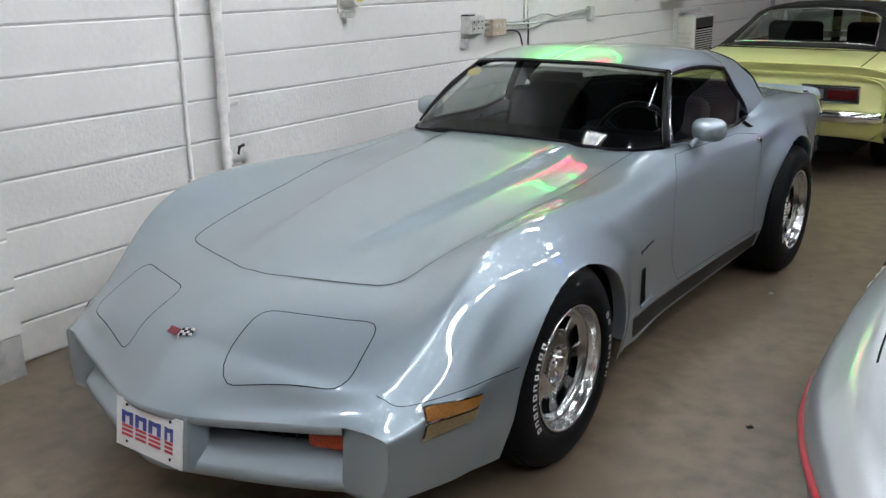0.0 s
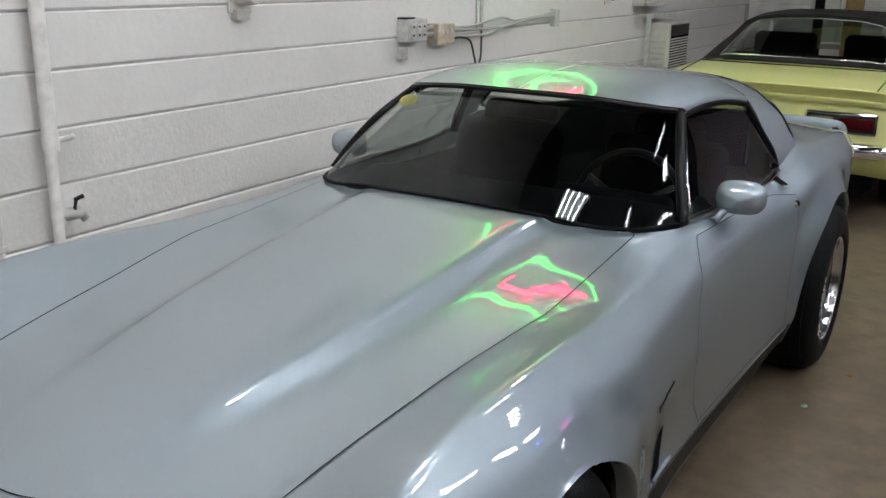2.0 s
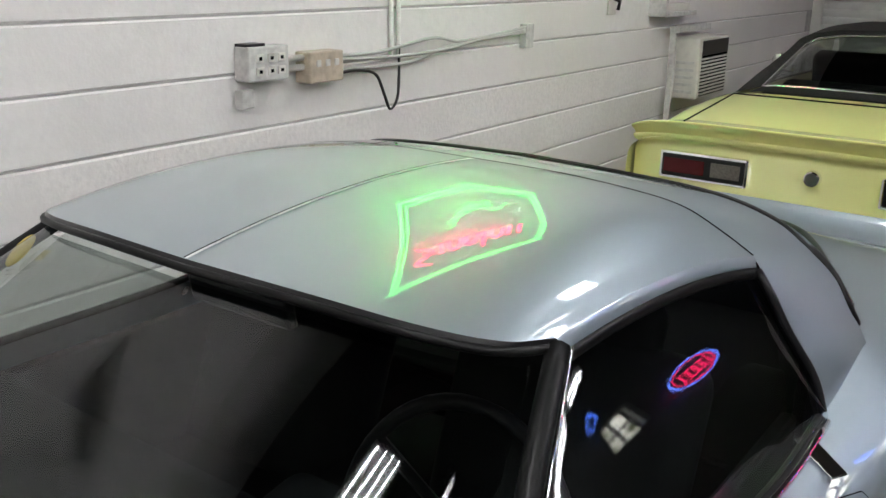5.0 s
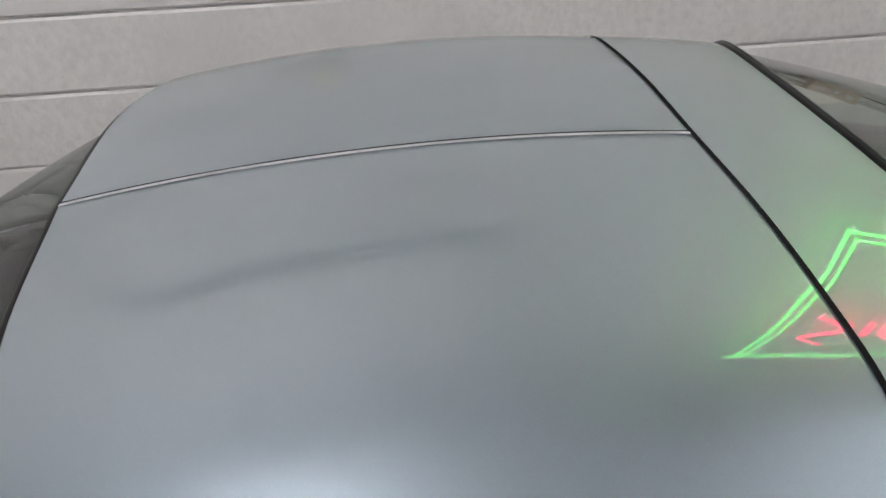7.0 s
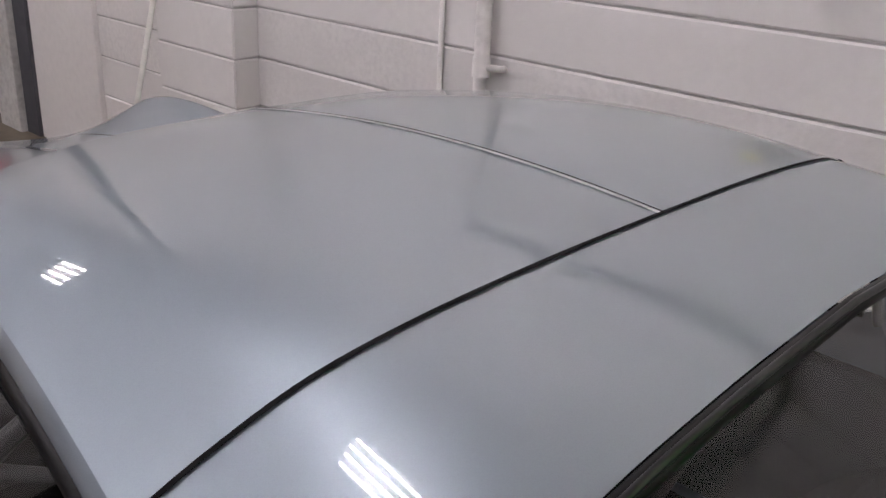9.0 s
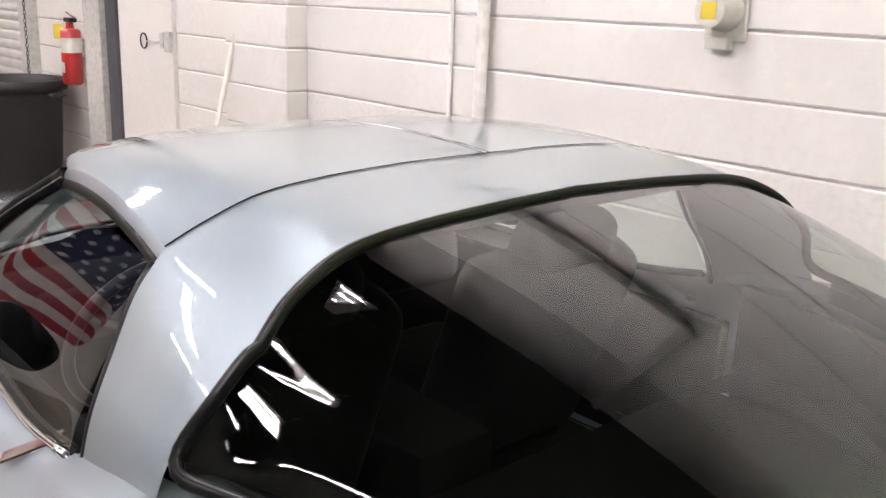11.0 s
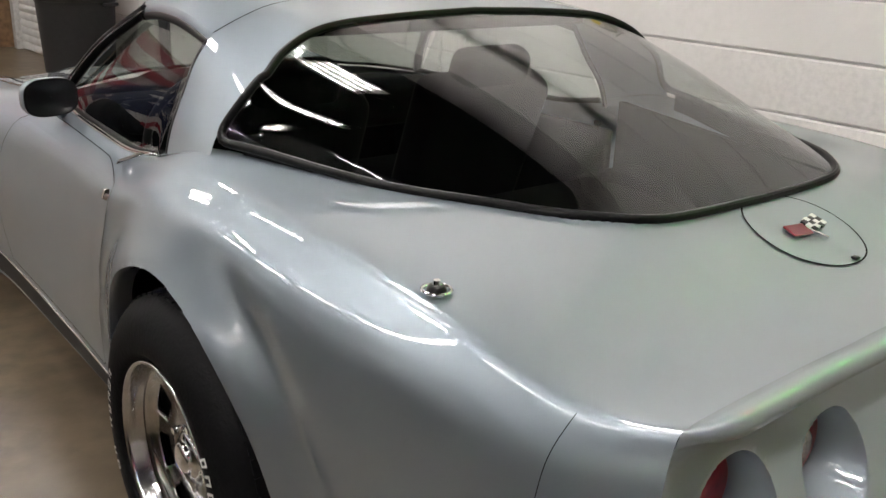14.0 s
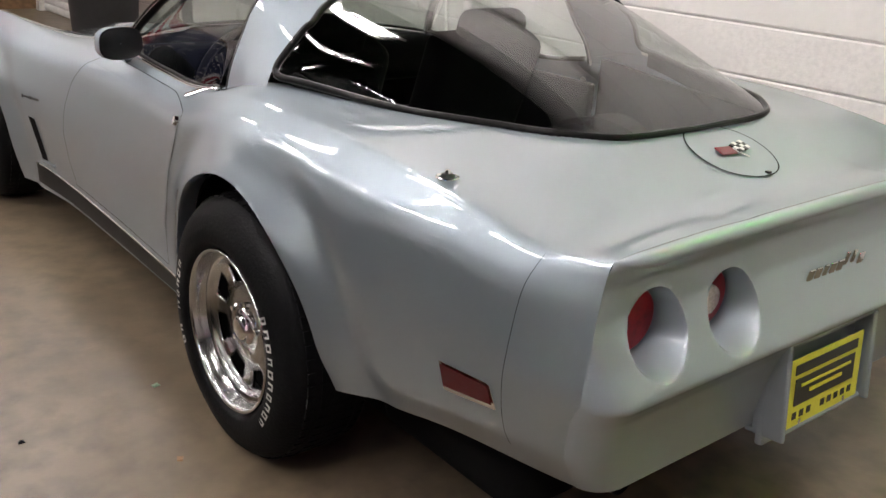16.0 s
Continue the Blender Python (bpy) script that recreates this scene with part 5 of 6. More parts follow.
wall_box("plate", 5.79, 5.90, 1.30, 1.42, 0, .012, WHITE_PLASTIC, hook)
wall_tube("hook_bar", [(5.84, 1.40, .01), (5.84, 1.38, .06), (5.84, 1.33, .05)], .012, BLACK, hook)
ledge = tagged(new("wall_shelf"), "small white wall shelf with an upright lip", "shelf")
wall_box("board", 6.42, 6.98, 1.27, 1.30, 0, .12, METAL_BOX, ledge)
wall_box("end_lip", 6.42, 6.46, 1.27, 1.39, 0, .12, METAL_BOX, ledge)
wall_box("block", 6.55, 6.95, 1.30, 1.35, 0, .08, WHITE_PLASTIC, ledge)

ac = tagged(new("air_conditioner"), "cream through-wall air conditioner with a slatted grille", "air conditioner")
wall_box("case", 6.86, 7.45, .70, 1.12, 0, .215, WHITE_PLASTIC, ac, .015)
wall_box("control_panel", 6.90, 7.42, 1.00, 1.10, .205, .22, BLACK, ac, .004)
for k in range(11):
    wall_box("grille_slat", 6.90, 7.42, .73 + .024 * k, .742 + .024 * k, .2, .227, WHITE_PLASTIC, ac, .002)
for k in range(5):
    wall_box("side_slat", 6.852, 6.858, .74 + .05 * k, .76 + .05 * k, .05, .18, METAL_BOX, ac, .001)
wall_box("grille_back", 6.9, 7.42, .72, 1.0, .195, .217, DARK, ac, .001)
stand = tagged(new("pallet_truck_post"), "white upright post with a cross bar beside the air conditioner", "post")
wall_box("upright", 6.70, 6.74, .0, 1.16, .05, .09, METAL_BOX, stand)
wall_box("cross_bar", 6.69, 7.3, 1.16, 1.20, .05, .12, METAL_BOX, stand)

# ---- towards the other end of the wall
leaf = tagged(wall_box("wall_panel_smooth", -2.72, -1.98, 0, HIGH, 0, .03, WALL_PAINT, label="smooth white boarded panel in the wall"), kind="structure")
post = tagged(wall_box("door_post", -2.88, -2.72, 0, HIGH, 0, .05, material("dark_steel_post", (.07, .07, .08), .5, grain=.2, scale=20), label="dark grey steel door post"), kind="structure")
jamb = tagged(wall_box("door_jamb", -3.15, -2.88, 0, HIGH, 0, .09, METAL_BOX, label="cream painted door jamb"), kind="structure")
switch = tagged(new("wall_switch"), "white painted switch boxes with a pull ring", "switch")
wall_box("switch_box", -2.05, -1.98, 1.08, 1.2, 0, .05, METAL_BOX, switch)
wall_box("switch_box", -2.11, -2.06, 1.1, 1.19, 0, .05, METAL_BOX, switch)
wall_tube("conduit_tube", [(-2.05, 1.2, .02), (-2.05, HIGH, .02)], .01, PIPE, switch)
tube("pull_ring", [tuple(on_wall(-2.33 + .045 * math.cos(a), 1.13 + .045 * math.sin(a), .045)) for a in np.linspace(0, 2 * math.pi, 24, endpoint=False)], .005, BLACK, switch, closed=True)
wall_tube("ring_bar", [(-2.29, 1.13, .045), (-2.11, 1.13, .03)], .006, PIPE, switch)
broom = tagged(new("broom_handle"), "pale wooden pole leaning against the wall", "pole")
wall_tube("pole", [(-1.33, .02, .3), (-1.02, 1.75, .03)], .013, WHITE_PLASTIC, broom)
ext = tagged(new("fire_extinguisher"), "red fire extinguisher with a yellow tag hung on the wall", "extinguisher")
e_ = part("cylinder", cyl_bm(.068, .068, .38, (0, 0, .19), seg=32, bevel=.02), EXT_RED, ext, smooth=True)
e_.matrix_world = WM @ pose(.10, -3.36, .77)
for nm, bm_, mt in (("neck", cyl_bm(.03, .022, .05, (0, 0, .4), seg=20), EXT_RED), ("valve", box_bm((.05, .12, .03), (0, .01, .44), bevel=.006), BLACK), ("handle", box_bm((.02, .14, .012), (0, .03, .475), (-12, 0, 0), .003), CHROME),
                    ("instruction_label", cyl_bm(.0688, .0688, .10, (0, 0, .27), seg=32, caps=False), WHITE_PLASTIC), ("lower_label", box_bm((.003, .06, .07), (.068, .01, .12)), WHITE_PLASTIC),
                    ("tag", box_bm((.004, .07, .1), (.06, -.06, .36), (0, 0, 30)), STICKER), ("wall_bracket", box_bm((.05, .05, .12), (-.07, 0, .25)), METAL_BOX)):
    o_ = part(nm, bm_, mt, ext)
    o_.matrix_world = WM @ pose(.10, -3.36, .77)
shutter = tagged(new("roller_shutter"), "white slatted roller shutter in the wall, closed", "shutter")
for k in range(34):
    o_ = part("slat", cyl_bm(.042, .042, 2.0, (0, 0, 0), (90, 0, 0), 12), SHUTTER, shutter) if k == 0 else new("slat", first_slat.data)
    if k == 0:
        first_slat = o_
    o_.parent = shutter
    o_.matrix_world = WM @ pose(.03, -5.35, .045 + .076 * k) @ Matrix.Diagonal((.6, 1, 1, 1))
for y in (-4.3, -6.4):
    wall_box("guide_rail", y - .05, y + .05, 0, 2.7, 0, .11, METAL_BOX, shutter)
chain = tagged(new("hoist_chain"), "hanging chain loop beside the roller shutter", "chain")
for k in range(60):
    o_ = new("link", chain_link.data) if k else tube("link", [(.009 * math.cos(a), 0, .018 * math.sin(a)) for a in np.linspace(0, 2 * math.pi, 12, endpoint=False)], .003, BLACK, chain, closed=True, seg=5)
    if not k:
        chain_link = o_
    o_.parent = chain
    o_.matrix_world = WM @ pose(.14, -4.12, .75 + .03 * k, 0, 0, 90 * (k % 2))
bin_ = tagged(new("rubbish_bin"), "large dark grey plastic rubbish bin with a rolled rim", "bin")
lathe_pts = [(.25, 0), (.262, .02), (.30, .70), (.31, .72), (.335, .725), (.34, .75), (.338, .79), (.325, .80), (.31, .79), (.30, .72), (.255, .03), (.01, .025)]
a = np.linspace(0, 2 * math.pi, 48, endpoint=False)
obj("tub", np.concatenate([np.stack([r * np.cos(a), r * np.sin(a), np.full(48, h)], 1) for r, h in lathe_pts]),
    [(i * 48 + j, i * 48 + (j + 1) % 48, (i + 1) * 48 + (j + 1) % 48, (i + 1) * 48 + j) for i in range(len(lathe_pts) - 1) for j in range(48)], BIN, bin_)
for s in (-1, 1):
    part("grip", box_bm((.14, .05, .03), (0, s * .345, .70), bevel=.01), BIN, bin_)
bin_.matrix_world = pose(-.97, -3.66, 0, 0, 0, 30)

# ---- far end
shut2 = tagged(new("roller_shutter"), "white slatted shutter in the far wall", "shutter")
for k in range(30):
    o_ = new("slat", first_slat.data)
    o_.parent = shut2
    o_.matrix_world = pose(-1.25, NORTH - .03, .05 + .075 * k, 0, 0, 90) @ Matrix.Diagonal((.6, .31, 1, 1))
post2 = tagged(slab("far_post", (-.90, NORTH - .06, 0), (-.78, NORTH - .001, HIGH), DARK, label="black gap beside the far shutter"), kind="structure")
trim2 = tagged(slab("far_trim", (-.78, NORTH - .09, 0), (-.62, NORTH - .001, HIGH), WHITE_PLASTIC, label="cream door trim in the far wall"), kind="structure")
board = tagged(part("wooden_board", box_bm((.2, .05, 1.9), (-.46, NORTH - .05, .97), bevel=.01), material("ochre_wood", (.35, .22, .08), .6, grain=.4, scale=15)), "ochre wooden board standing against the far wall", "board")
rack = tagged(new("coat_hooks"), "small dark rack of hooks on the far wall", "hook rack")
for k in range(4):
    part("peg", cyl_bm(.02, .02, .06, (-.12 + .09 * k, NORTH - .03, 1.42), (90, 0, 0), 12), BLACK, rack)
part("rail", box_bm((.36, .02, .03), (.015, NORTH - .012, 1.42)), METAL_BOX, rack)
reel = tagged(new("hose_reel"), "dark red hose coiled on the far shutter", "hose")
for k in range(5):
    tube("hose_loop", [(-1.42 + (.11 + .012 * k) * math.cos(q), NORTH - .10 - .012 * k, 1.55 + (.12 + .03 * k) * math.sin(q)) for q in np.linspace(0, 2 * math.pi, 28, endpoint=False)], .012, material("dark_red_hose", (.16, .02, .03), .5) if k == 0 else bpy.data.materials["dark_red_hose"], reel, closed=True)
urn = tagged(new("dark_canister"), "dark rounded canister on a stool by the far wall", "canister")
part("can_body", cyl_bm(.16, .13, .34, (.62, 9.6, .98), seg=28, bevel=.04), BLACK, urn, smooth=True)
part("can_lid", cyl_bm(.1, .06, .06, (.62, 9.6, 1.18), seg=24, bevel=.015), METAL_BOX, urn, smooth=True)
part("stool", box_bm((.36, .36, .81), (.62, 9.6, .405), bevel=.02), BIN, urn)
shelf = tagged(new("storage_rack"), "dark steel storage rack with red bins", "shelf")
for px_ in (.86, 1.7):
    for py_ in (9.0, 9.6):
        part("rack_post", box_bm((.05, .05, 2.2), (px_, py_, 1.1)), BLACK, shelf)
for z in (.4, .95, 1.5, 2.1):
    part("rack_shelf", box_bm((.9, .65, .03), (1.28, 9.3, z)), BLACK, shelf)
for k in range(3):
    part("rack_bin", box_bm((.22, .4, .2), (1.0 + .27 * k, 9.25, .52), bevel=.02), EXT_RED if k != 1 else BIN, shelf)


# ---- litter on the floor
def floor_scrap(x, y, size, mat, turn, label):
    v = [(-size, -size * .6, .002), (size * .8, -size * .7, .003), (size, size * .5, .006), (-size * .7, size * .8, .002), (0, 0, .009)]
    ob = obj("floor_scrap", v + [(a, b, .0005) for a, b, c in v[:4]], [(0, 1, 4), (1, 2, 4), (2, 3, 4), (3, 0, 4), (5, 6, 1, 0), (6, 7, 2, 1), (7, 8, 3, 2), (8, 5, 0, 3)], mat, None, "", smooth=False)
    ob.matrix_world = pose(x, y, 0, 0, 0, turn)
    return tagged(ob, label, "litter")


floor_scrap(.925, 2.068, .012, material("pale_green_paper", (.3, .5, .36), .7), 20, "scrap of pale green paper on the floor")
floor_scrap(1.294, .587, .014, RUBBER, 50, "small dark crumb lying on the floor")
floor_scrap(1.327, 2.166, .009, RUBBER, 10, "small dark crumb on the concrete floor")
floor_scrap(1.02, 2.46, .012, BROWN, 70, "small brown crumb beside the rear tyre")


# ---------------------------------------------------------------- other cars
def loft(stations, feats, u_at, round_u=2.0, round_s=4.0):
    """Points (n, 2m-1, 3) of a mirrored skin through feature lines; each feature is (x knots, z knots) along y."""
    m = u_at[-1] + 1
    F = [(ease(np.interp(stations, *zip(*fx)), round_s, 0), ease(np.interp(stations, *zip(*fz)), round_s, 0)) for fx, fz in feats]
    X = np.array([np.interp(np.arange(m), u_at, [f[0][i] for f in F]) for i in range(len(stations))])
    Z = np.array([np.interp(np.arange(m), u_at, [f[1][i] for f in F]) for i in range(len(stations))])
    X = ease(np.concatenate([-X[:, :0:-1], X], 1), round_u, 1)
    Z = ease(np.concatenate([Z[:, :0:-1], Z], 1), round_u, 1)
    return np.stack([X, np.repeat(stations[:, None], 2 * m - 1, 1), Z], 2)


def skin(name, P, mat, parent, cut=(), label=""):
    n, m = P.shape[:2]
    V = P.reshape(-1, 3).copy()
    gone = np.zeros(len(V), bool)
    groups = []
    for poly, ax, test in cut:
        g = inside(poly, V[:, ax]) & test(V)
        groups.append((g, poly, ax))
        gone |= g
    faces = grid_faces(n, m, lambda q: not all(gone[i] for i in q))
    for g, poly, ax in groups:
        q = V[g][:, ax]
        V[np.ix_(np.where(g)[0], ax)] = to_edge(poly, q)
    return obj(name, V, faces, mat, parent, label)


# yellow coupe with a black vinyl roof, tail towards the sports car
coupe = tagged(new("coupe"), "pale yellow two-door coupe with a black vinyl roof, seen from behind", "car")
st = np.linspace(4.80, 9.35, 160)
CF = [
    ([(4.8, 0), (9.4, 0)], [(4.8, .83), (5.0, .855), (5.3, .905), (5.65, .935), (6, .95), (7.6, .96), (8.6, .92), (9.35, .80)]),
    ([(4.8, .60), (9.4, .60)], [(4.8, .82), (5.0, .85), (5.3, .90), (5.65, .93), (6, .945), (7.6, .955), (8.6, .91), (9.35, .79)]),
    ([(4.8, .80), (6, .80), (9.35, .78)], [(4.8, .79), (5.0, .83), (5.3, .875), (5.65, .90), (6.2, .90), (7.6, .90), (8.6, .87), (9.35, .77)]),
    ([(4.8, .88), (5.3, .90), (6, .92), (7, .90), (8.5, .92), (9.35, .84)], [(4.8, .74), (5.3, .80), (6, .80), (7.6, .79), (8.6, .79), (9.35, .70)]),
    ([(4.8, .89), (5.5, .93), (7, .91), (8.5, .93), (9.35, .85)], [(4.8, .62), (6, .62), (9.35, .6)]),
    ([(4.8, .87), (5.5, .91), (7, .89), (8.5, .91), (9.35, .83)], [(4.8, .42), (6, .34), (9.35, .4)]),
    ([(4.8, .80), (5.5, .84), (9.35, .78)], [(4.8, .36), (6, .22), (9.35, .3)]),
]
CP = loft(st, CF, [0, 10, 18, 24, 30, 42, 48], 1.6, 2.5)
ca = np.linspace(0, math.pi, 24)
c_arch = [np.concatenate([np.stack([cy - .37 * np.cos(ca), .33 + .36 * np.sin(ca)], 1), [(cy + .37, -.1), (cy - .37, -.1)]]) for cy in (5.82, 8.55)]
foot = np.array([(-.70, 5.72), (.70, 5.72), (.74, 6.3), (.74, 7.2), (.66, 7.75), (-.66, 7.75), (-.74, 7.2), (-.74, 6.3)])
coupe_body = skin("body", CP, YELLOW_CAR, coupe, [(c_arch[0], [1, 2], lambda V: np.abs(V[:, 0]) > .7), (c_arch[1], [1, 2], lambda V: np.abs(V[:, 0]) > .7), (foot, [0, 1], lambda V: V[:, 2] > .8)])
# tail panel under the deck's edge
txs = np.linspace(-.875, .875, 60)
tail_c = [np.stack([txs, np.full(60, y) + .05 * np.abs(txs / .875) ** 8, z - .03 * np.abs(txs / .875) ** 6], 1) for y, z in ((4.80, .828), (4.785, .822), (4.80, .80), (4.84, .785), (4.82, .76), (4.815, .58), (4.80, .56), (4.82, .42), (4.95, .34))]
obj("tail_panel", np.concatenate(tail_c), grid_faces(len(tail_c), 60), YELLOW_CAR, coupe)
sp = [np.stack([txs, np.full(60, y) + .06 * np.abs(txs / .875) ** 8, z - .05 * np.abs(txs / .875) ** 8], 1) for y, z in ((5.06, .862), (4.88, .873), (4.77, .893), (4.748, .897), (4.745, .89), (4.752, .882), (4.79, .86), (4.805, .82))]
obj("lip_spoiler", np.concatenate(sp), grid_faces(len(sp), 60), YELLOW_CAR, coupe, "raised yellow lip spoiler")
for s in (-1, 1):
    frame_ = part("tail_lamp", box_bm((.43, .04, .135), (s * .495, 4.81, .678), bevel=.012), CHROME, coupe, "chrome-framed tail lamp, half red and half clear")
    part("lamp_black", box_bm((.405, .04, .112), (s * .495, 4.806, .678), bevel=.01), BLACK, frame_)
    part("red_lens", box_bm((.21, .03, .08), (s * .585, 4.80, .678), bevel=.008), RED_MARKER, frame_)
    part("clear_lens", box_bm((.15, .03, .08), (s * .385, 4.80, .678), bevel=.008), SMOKY_LENS, frame_)
bx = np.linspace(-.93, .93, 50)
bp = [np.stack([bx, np.full(50, y) + .16 * np.abs(bx / .93) ** 10, np.full(50, z)], 1) for y, z in ((4.79, .566), (4.735, .562), (4.72, .54), (4.715, .515), (4.73, .485), (4.78, .475))]
obj("rear_bumper", np.concatenate(bp), grid_faces(len(bp), 50), CHROME, coupe, "chrome rear bumper")
part("fuel_cap", cyl_bm(.04, .035, .03, (0, 4.80, .70), (90, 0, 0), 24, .006), CHROME, coupe)
tube("deck_gap", [(-.66, 4.93, .868), (-.66, 5.60, .936), (.66, 5.60, .936), (.66, 4.93, .868)], .004, GAP, coupe)
# vinyl roof
Rr = resample(mirror_curve([(0, 6.42, 1.262), (.35, 6.40, 1.25), (.50, 6.38, 1.225), (.565, 6.36, 1.19)]), 31)
Rf = resample(mirror_curve([(0, 7.25, 1.275), (.35, 7.27, 1.265), (.50, 7.29, 1.24), (.575, 7.3, 1.20)]), 31)
ruled("vinyl_roof", Rr, Rf, 10, VINYL, coupe, "black vinyl roof skin", rise=.018)
Rb = resample(mirror_curve([(0, 5.71, .95), (.35, 5.725, .948), (.56, 5.74, .942), (.64, 5.76, .93)]), 31)
win_top, win_bot = Rr * (.9, 1, 1) + (0, -.06, -.028), Rb * (.9, 1, 1) + (0, .05, .03)
ruled("roof_rear_edge", Rr, win_top, 4, VINYL, coupe)
gl, _ = ruled("rear_window", win_top, win_bot, 8, REAR_GLASS, coupe, rise=.01)
gl.visible_shadow = False
ruled("window_ledge", win_bot, Rb + (0, -.01, 0), 3, VINYL, coupe)
tube("window_trim", np.concatenate([win_top, win_bot[::-1]]), .008, CHROME, gl, "chrome rear window trim", closed=True)
for s in (-1, 1):
    k = 0 if s < 0 else -1
    q = np.array([Rr[k], (s * .60, 6.25, 1.12), (s * .68, 6.0, 1.0), (s * .70, 5.74, .925)])
    q2 = np.array([Rr[k] + (s * .01, .45, -.01), (s * .63, 6.72, 1.10), (s * .70, 6.6, .98), (s * .745, 6.5, .90)])
    ruled("sail_panel", resample(q, 14), resample(q2, 14), 10, VINYL, coupe, rise=.012, lift_dir=(s, 0, .3))
    inn = np.array([win_top[k], (win_top[k] + win_bot[k]) / 2 + (s * .0, 0, .005), win_bot[k]])
    ruled("inner_sail", resample(inn, 14), resample(q, 14), 4, VINYL, coupe)
    sg, _ = ruled("side_window", np.array([(s * .745, 6.5, .905), (s * .745, 7.0, .91), (s * .70, 7.62, .92)]), np.array([Rr[k] + (s * .012, .42, -.02), Rf[k] + (s * .01, -.2, -.02), Rf[k] + (s * .02, .02, -.02)]), 6, SIDE_GLASS, coupe)
    sg.visible_shadow = False
    tube("sill_trim", [(s * .75, 6.45, .905), (s * .755, 7.0, .91), (s * .71, 7.65, .92)], .008, CHROME, coupe)
    mb = part("door_mirror", cyl_bm(.05, .045, .06, (s * .93, 7.25, .98), (90, 0, 0), 20, .012), CHROME, coupe, smooth=True)
    part("mirror_stalk", box_bm((.1, .03, .05), (s * .88, 7.26, .93), bevel=.01), CHROME, coupe)
ws, _ = ruled("windscreen", Rf, resample(mirror_curve([(0, 7.95, .96), (.4, 7.9, .955), (.66, 7.75, .94)]), 31), 8, WINDSCREEN, coupe)
ws.visible_shadow = False
part("cabin_floor", box_bm((1.4, 2.2, .05), (0, 6.8, .5)), CARPET, coupe)
part("parcel_shelf", box_bm((1.2, .5, .04), (0, 5.95, .90)), INTERIOR, coupe)
for s in (-1, 1):
    part("front_seat", box_bm((.5, .14, .55), (s * .36, 6.95, .82), (12, 0, 0), .05, seg=3), INTERIOR, coupe, smooth=True)
part("rear_seat", box_bm((1.2, .16, .45), (0, 6.28, .74), (14, 0, 0), .05, seg=3), INTERIOR, coupe, smooth=True)
part("coupe_underbody", box_bm((1.4, 4.2, .2), (0, 7.05, .32), bevel=.04), DARK, coupe)
for s in (-1, 1):
    for y in (5.82, 8.55):
        cw = new("wheel")
        cw.parent = coupe
        lathe("tyre", [(.2, -.09), (.31, -.1), (.335, -.06), (.335, .06), (.31, .1), (.2, .09)], TYRE, cw, seg=40)
        lathe("rim", [(.2, .09), (.19, .095), (.17, .06), (.08, .07), (.05, .085), (.005, .085)], CHROME, cw, seg=40)
        cw.matrix_world = pose(s * .78, y, .335, 0, 0, 0 if s > 0 else 180)
        wl = np.concatenate([np.stack([np.full(24, s * x), y - .385 * np.cos(ca), .33 + .375 * np.sin(ca)], 1) for x in (.4, .9)])
        obj("wheel_well", wl, grid_faces(2, 24), DARK, coupe)
coupe.matrix_world = pose(-.02, 0, 0)

# bright silver sports car across the aisle, with a red rub strip
silver = tagged(new("sports_car"), "bright silver low sports car with a red rub strip", "car")
st2 = np.linspace(-.62, 3.7, 150)
SF = [
    ([(-.7, 0), (3.7, 0)], [(-.62, .48), (-.3, .56), (.3, .66), (1.0, .76), (1.6, .82), (3.2, .90), (3.7, .88)]),
    ([(-.62, .30), (0, .48), (1, .60), (3.7, .6)], [(-.62, .478), (-.3, .558), (.3, .665), (1.0, .77), (1.6, .83), (3.2, .89), (3.7, .87)]),
    ([(-.62, .40), (-.3, .58), (0, .66), (1, .74), (3.7, .72)], [(-.62, .465), (-.3, .545), (.3, .665), (1.0, .76), (1.6, .80), (3.2, .85), (3.7, .83)]),
    ([(-.62, .46), (-.3, .66), (0, .77), (.6, .84), (1.4, .86), (3.7, .82)], [(-.62, .43), (-.3, .49), (.3, .56), (1, .62), (3.7, .68)]),
    ([(-.62, .48), (-.3, .69), (0, .81), (.6, .89), (1.4, .90), (3.7, .85)], [(-.62, .405), (-.3, .42), (.3, .44), (3.7, .5)]),
    ([(-.62, .46), (-.3, .67), (0, .79), (.6, .87), (1.4, .885), (3.7, .83)], [(-.62, .37), (.3, .39), (3.7, .45)]),
    ([(-.62, .38), (-.3, .60), (0, .73), (.6, .83), (1.4, .85), (3.7, .78)], [(-.62, .20), (.3, .17), (3.7, .3)]),
]
SP = loft(st2, SF, [0, 12, 18, 30, 38, 42, 54], 1.6, 5)
arch2 = np.concatenate([np.stack([.95 - .37 * np.cos(ca), .31 + .35 * np.sin(ca)], 1), [(1.32, -.1), (.58, -.1)]])
skin("body", SP, SILVER_CAR, silver, [(arch2, [1, 2], lambda V: np.abs(V[:, 0]) > .72)])
cap_ = SP[0]
obj("nose", np.concatenate([cap_, cap_ * (.55, 1, 1) + (0, -.10, -.03)]), grid_faces(2, len(cap_)), SILVER_CAR, silver)
tail_ = SP[-1]
obj("tail", np.concatenate([tail_, tail_ * (.9, 1, 1) + (0, .06, -.01), tail_ * (0, 1, 0) + (0, .07, .55)]), grid_faces(3, len(tail_)), SILVER_CAR, silver)
mid_u = SP.shape[1] // 2
